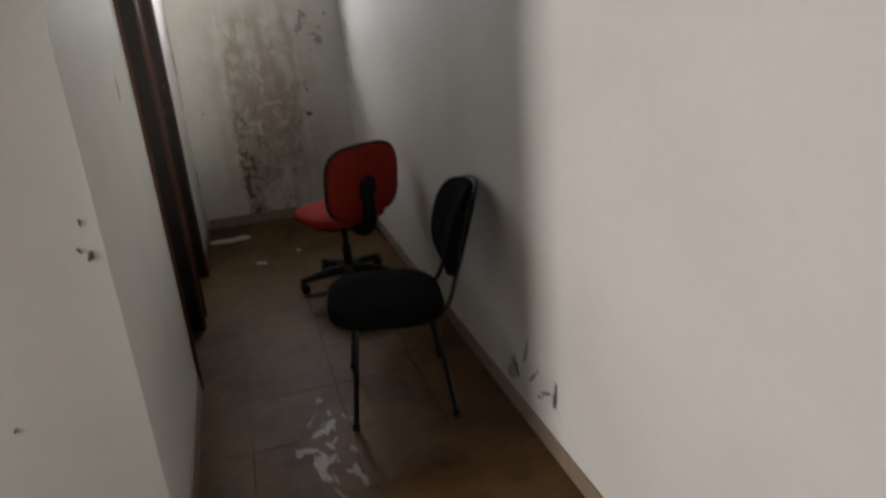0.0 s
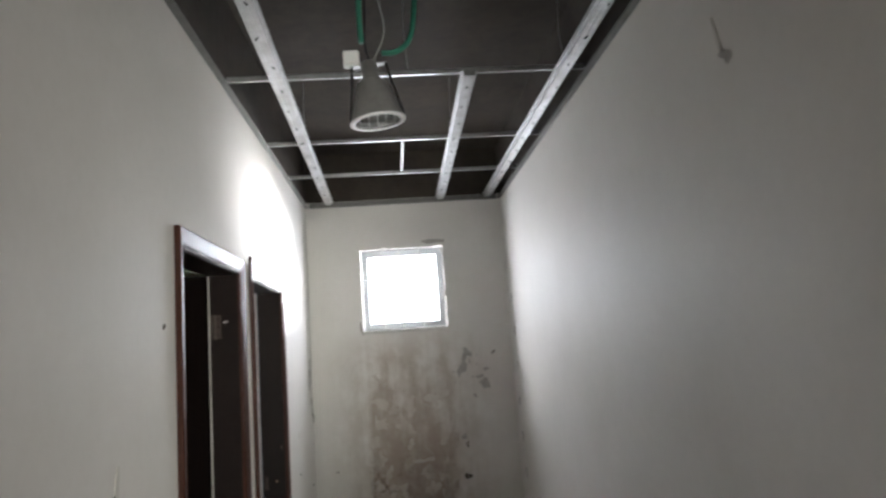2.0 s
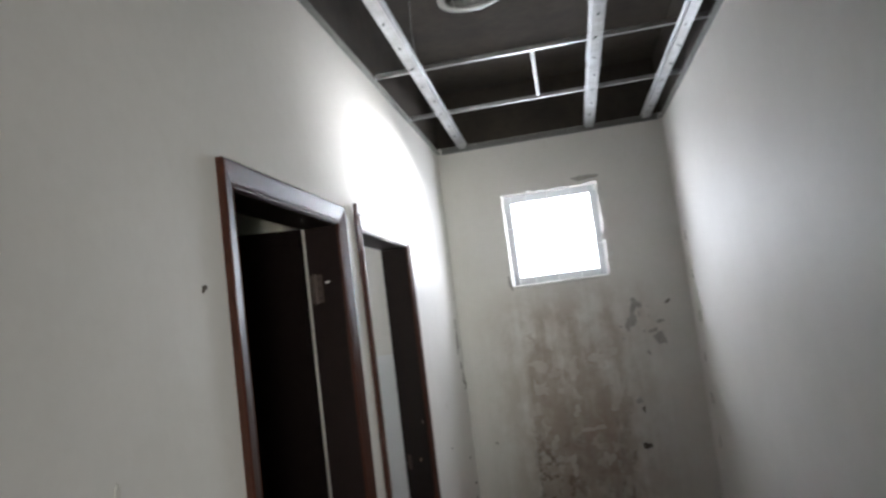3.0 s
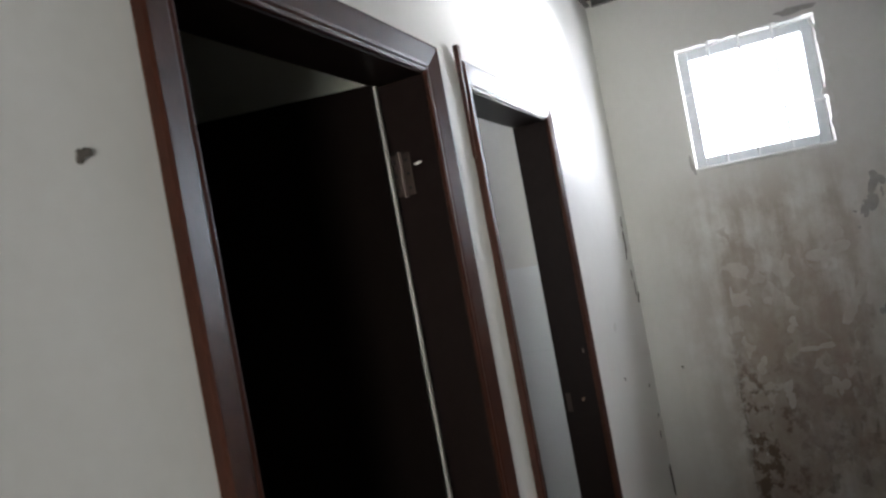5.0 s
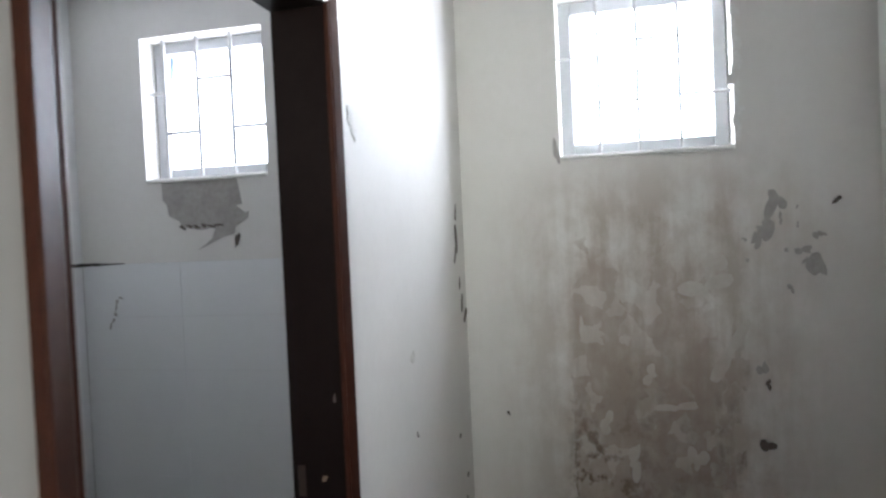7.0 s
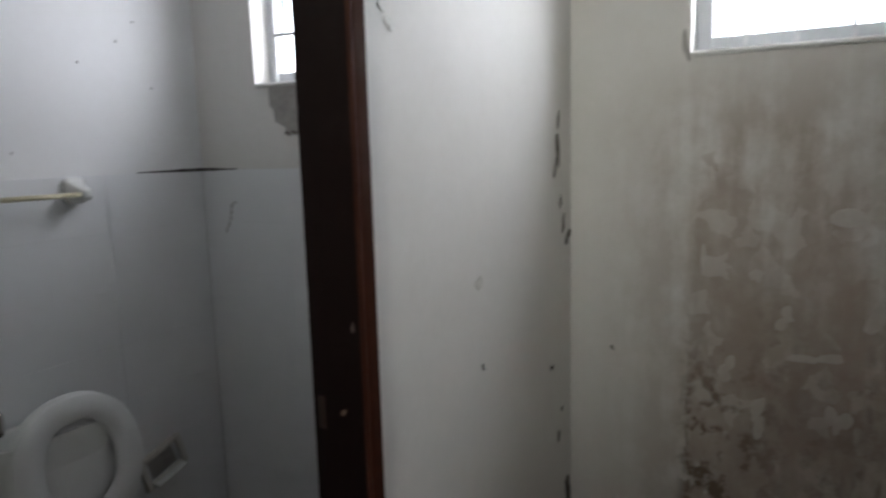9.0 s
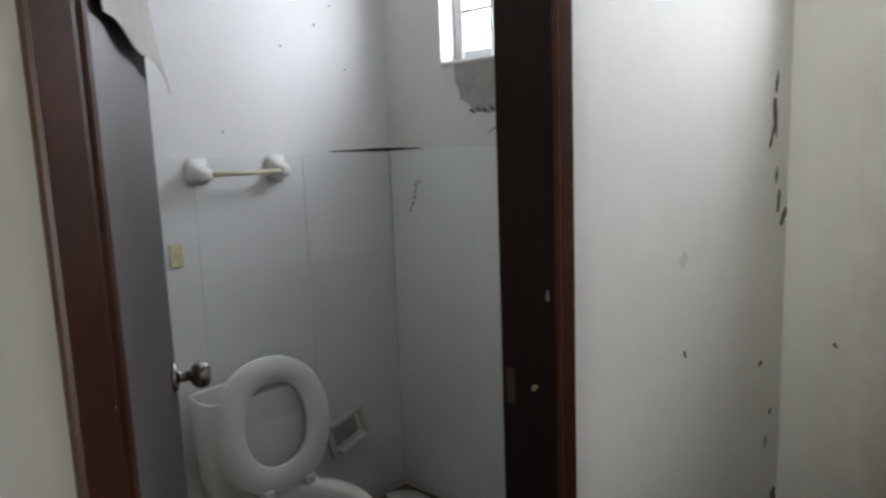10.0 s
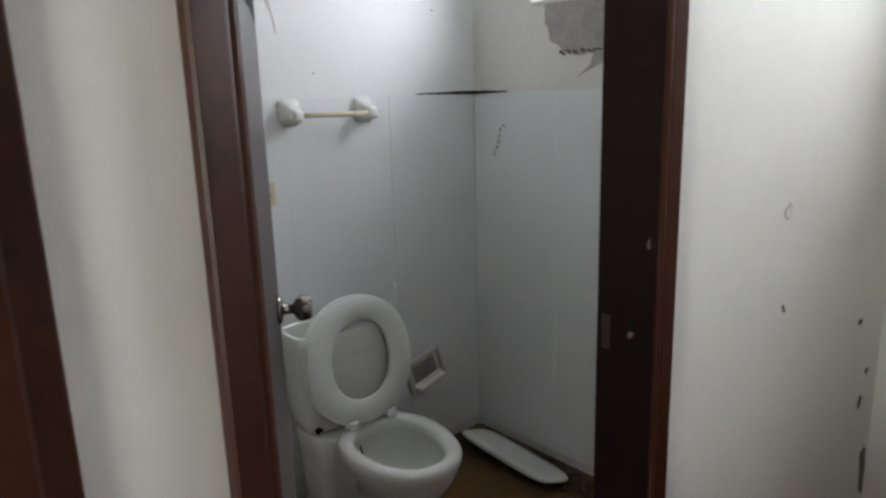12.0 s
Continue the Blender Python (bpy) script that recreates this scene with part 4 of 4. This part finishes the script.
part("lid", seat_ring(False), SEATPLA, toilet, "raised white plastic lid", True).matrix_local = pose(0.240, -0.016, 0.398, 0, -97, 0) @ Matrix.Diagonal((1.13, 1.15, 1, 1))
part("seat_ring", seat_ring(True), SEATPLA, toilet, "raised white plastic seat ring", True).matrix_local = pose(0.266, -0.014, 0.396, 0, -97, 0) @ Matrix.Diagonal((1.13, 1.15, 1, 1))
for s in (-1, 1):
    hb = part("seat_hinge", boxed(-0.022, 0.022, -0.018, 0.018, 0.0, 0.030, bevel=0.006, seg=2), SEATPLA, toilet, "white plastic hinge block")
    hb.matrix_local = pose(0.252, 0.078 * s, 0.412)
    part("pin", tube(bmesh.new(), [(0, -0.028, 0.018), (0, 0.028, 0.018)], 0.008, 10), SEATPLA, hb)

part("fill_tube", tube(bmesh.new(), smooth_path([(0.203, -0.175, 0.41), (0.245, -0.178, 0.398), (0.262, -0.175, 0.35), (0.262, -0.172, 0.22), (0.265, -0.15, 0.13), (0.30, -0.12, 0.085), (0.36, -0.118, 0.08)]), 0.0035, 8), SEATPLA, toilet,
     "thin white plastic tube looping down", True)
part("rust_streak", tube(bmesh.new(), smooth_path([(0.258, -0.055, 0.34), (0.268, -0.05, 0.30), (0.286, -0.040, 0.245), (0.315, -0.030, 0.215)]), 0.0035, 6), BROWNSTEEL, bowl, "thin rust-brown streak")
for s in (-1, 1):
    part("bolt_cap", tube(bmesh.new(), [(0.235, 0.10 * s - 0.02, 0.345), (0.256, 0.10 * s - 0.02, 0.345)], [0.014, 0.009], 12), BLACKPLA, toilet, "dark bolt cap")

lid = thing("tank_lid", pose(-1.235, 4.205, 0.0, 0, 0, -5), "white ceramic tank lid lying on the dirty bathroom floor", "tank lid")
bm = pad(0.54, 0.19, 0.024, power=5)
part("slab", bm, CERAMIC, lid, "", True).matrix_local = pose(0, 0, 0.038, -16, 0, 0)
rubble = thing("rubble", pose(-1.2, 4.30, 0.0), "small heap of brown dirt and rubble along the wall", "rubble", kind="stuff")
bm = bmesh.new()
rr = random.Random(8)
for k in range(90):
    x, y, s = rr.uniform(-0.36, 0.85), rr.gauss(0.02, 0.05), rr.uniform(0.006, 0.024)
    y = min(y, 0.065 - s)
    bmesh.ops.create_icosphere(bm, subdivisions=1, radius=s, matrix=pose(x, y, s * 0.45, rr.uniform(0, 180), 0, rr.uniform(0, 180)) @ Matrix.Diagonal((1, rr.uniform(0.5, 1), rr.uniform(0.4, 0.8), 1)))
part("lumps", bm, DIRT, rubble)


def towel_bar():
    t = thing("towel_bar", pose(-1.599, 3.640, 1.488), "white ceramic towel bar with a cream rod", "towel bar")
    for s in (-1, 1):
        b = bmesh.new()
        rings = []
        for x, ry, rz, z in ((0.0, 0.048, 0.050, 0.0), (0.008, 0.050, 0.052, 0.0), (0.018, 0.040, 0.042, 0.0), (0.040, 0.028, 0.030, -0.006), (0.062, 0.026, 0.026, -0.012), (0.078, 0.024, 0.022, -0.014), (0.086, 0.014, 0.012, -0.014)):
            rings.append([b.verts.new((x, ry * math.copysign(abs(math.cos(a)) ** 0.5, math.cos(a)), z + rz * math.copysign(abs(math.sin(a)) ** 0.5, math.sin(a)))) for a in [2 * math.pi * k / 24 for k in range(24)]])
        loft(b, rings)
        part("post", b, CERAMIC, t, "white ceramic wall post", True).matrix_local = pose(0, 0.155 * s, 0) @ Matrix.Scale(0.88, 4)
    part("rod", tube(bmesh.new(), [(0.062, -0.15, -0.012), (0.062, 0.15, -0.012)], 0.0085, 12), CREAMPLA, t, "cream plastic rod", True)


towel_bar()

outlet = thing("power_outlet", pose(-1.599, 3.385, 1.215), "yellowed plastic power outlet on the tiled wall", "power outlet")
part("plate", boxed(0.0, 0.007, -0.024, 0.024, -0.040, 0.040, bevel=0.003), CREAMPLA, outlet)
part("socket", boxed(0.007, 0.009, -0.013, 0.013, -0.020, 0.020, bevel=0.001), CREAMPLA, outlet)
for s in (-1, 1):
    part("slot", boxed(0.009, 0.0095, s * 0.006 - 0.001, s * 0.006 + 0.001, -0.006, 0.006), BLACKPLA, outlet)

holder = thing("paper_holder", pose(-1.599, 4.045, 0.378, 16, 0, 0), "broken white ceramic recessed paper holder", "paper holder")
part("surround", frame_rect(bmesh.new(), -0.105, 0.105, -0.072, 0.072, 0.026, -0.022, 0.0, bevel=0.005), FADED, holder, "chipped dirty white surround").matrix_local = pose(0, 0, 0, 0, 0, 90)
part("back_plate", boxed(0.001, 0.003, -0.062, 0.062, -0.042, 0.042), BAREPLASTER, holder, "dirty hollow back")
part("lip", boxed(0.0, 0.05, -0.075, 0.075, -0.066, -0.050, bevel=0.005), CERAMIC, holder)

# dark mould along the top joint of the tiles, and old squiggles
MOULD = mat("black_mould", (0.05, 0.045, 0.042), 0.95, grain=0.5, grain_scale=120)
for k in range(7):
    chip(wall_bath, -1.5982, 4.36 - 0.045 * k, 1.538, 0.075, 0.016 - 0.0018 * k, 200 + k, 90, MOULD, 0, 0.12)
for k in range(4):
    chip(wall_end, -1.587 + 0.05 * k, 4.3758, 1.538, 0.075, 0.015 - 0.003 * k, 210 + k, 0, MOULD, 0, 0.12)
for k, (x, z) in enumerate(((-1.425, 1.40), (-1.445, 1.385), (-1.450, 1.36), (-1.455, 1.335), (-1.465, 1.31), (-1.48, 1.285))):
    chip(wall_end, x, 4.3762, z, 0.010 if k else 0.03, 0.022 if k else 0.006, 220 + k, 0, BAREPLASTER, 15)

# ---- skirting and pieces ----
sk_mesh = link_mesh("skirting_tile", boxed(0, 0.396, -0.009, 0.0, 0.0, 0.085, bevel=0.002), SKIRT)


def skirting(name, label, rows):
    t = thing(name, pose(0, 0, 0), label, "skirting", kind="structure")
    for m in rows:
        o = new("skirting_tile", sk_mesh)
        o.parent = t
        o.matrix_local = m
    return t


skirting("baseboard_right", "tan tile skirting along the corridor wall", [pose(1.33, 4.375 - 0.4 * k, 0, 0, 0, -90) for k in range(14)])
skirting("baseboard_end", "tan tile skirting across the end wall", [pose(0.012 + 0.4 * k, 4.385, 0) for k in range(3)])
skirting("baseboard_left", "tan tile skirting along the left wall", [pose(0, y, 0, 0, 0, 90) for y in (0.40, 0.80, 1.205, 3.245, 3.645, 3.975)])

ft_mesh = link_mesh("floor_tile", boxed(0.0005, 0.3995, 0.0005, 0.3995, -0.006, 0.0, bevel=0.001), FLOORTILE)
for i in range(-2, 3):
    for j in range(-4, 10):
        x, y = 0.22 + 0.4 * i, 0.60 + 0.4 * j
        o = new("floor_tile", ft_mesh)
        o.parent = floor
        o.location = (x, y, 0)
for i in range(4):
    for j in range(5):
        o = new("floor_tile", ft_mesh)
        o.parent = floor
        o.location = (-1.78 + 0.4 * i, 2.60 + 0.4 * j, -0.001)

TW, TH = 0.452, 0.2145
tile_mesh = link_mesh("wall_tile", boxed(0.0004, TW - 0.0004, -0.008, 0.0, 0.0004, TH - 0.0004, bevel=0.0007), BATHTILE)
backer_1 = part("tile_bed", boxed(-1.607, -1.6005, 2.50, 4.385, 0, 1.537), TILEGROUT, wall_bath)
backer_2 = part("tile_bed", boxed(-1.600, -0.12, 4.3785, 4.385, 0, 1.537), TILEGROUT, wall_end)
for r in range(7):
    z = 1.5375 - TH * (r + 1)
    for k in range(4):
        o = new("wall_tile", tile_mesh)
        o.parent = wall_bath
        o.matrix_local = pose(-1.607, 4.372 - TW * (k + 1), z, 0, 0, 90)
    for k in range(3):
        o = new("wall_tile", tile_mesh)
        o.parent = wall_end
        o.matrix_local = pose(-1.5985 + TW * k, 4.385, z)

# pale dried stains and paper scraps on the floor
WHITEST = mat("dried_white_stain", (0.22, 0.165, 0.115), 0.40, spec=0.3, grain=0.8, grain_scale=60, mottle=0.8, mottle_scale=18, dark=(0.12, 0.075, 0.042))
rs = random.Random(33)
for k in range(30):
    x, y = rs.gauss(0.53, 0.045), rs.gauss(0.93, 0.17)
    big = k < 7
    o = part("dried_stain", blob(rs.uniform(0.03, 0.07) if big else rs.uniform(0.006, 0.025), rs.uniform(0.05, 0.11) if big else rs.uniform(0.02, 0.08), 240 + k, 0.0007, rag=0.8), WHITEST, floor)
    o.matrix_world = pose(x, y, 0.0002 + 0.00002 * k, -90, 0, rs.uniform(-35, 35))
for k, (x, y, w, h) in enumerate(((0.182, 3.98, 0.24, 0.15), (0.385, 3.30, 0.05, 0.07), (0.66, 3.45, 0.04, 0.03))):
    s = thing("paper_scrap", pose(x, y, 0.0015, 0, 0, 30 * k), "crumpled pale paper scrap on the floor", "paper scrap", "paper scraps")
    o = part("sheet", blob(w, h, 260 + k, 0.004, rag=0.5), PAPER, s)
    o.matrix_local = pose(0, 0, 0, -90, 0, 0)
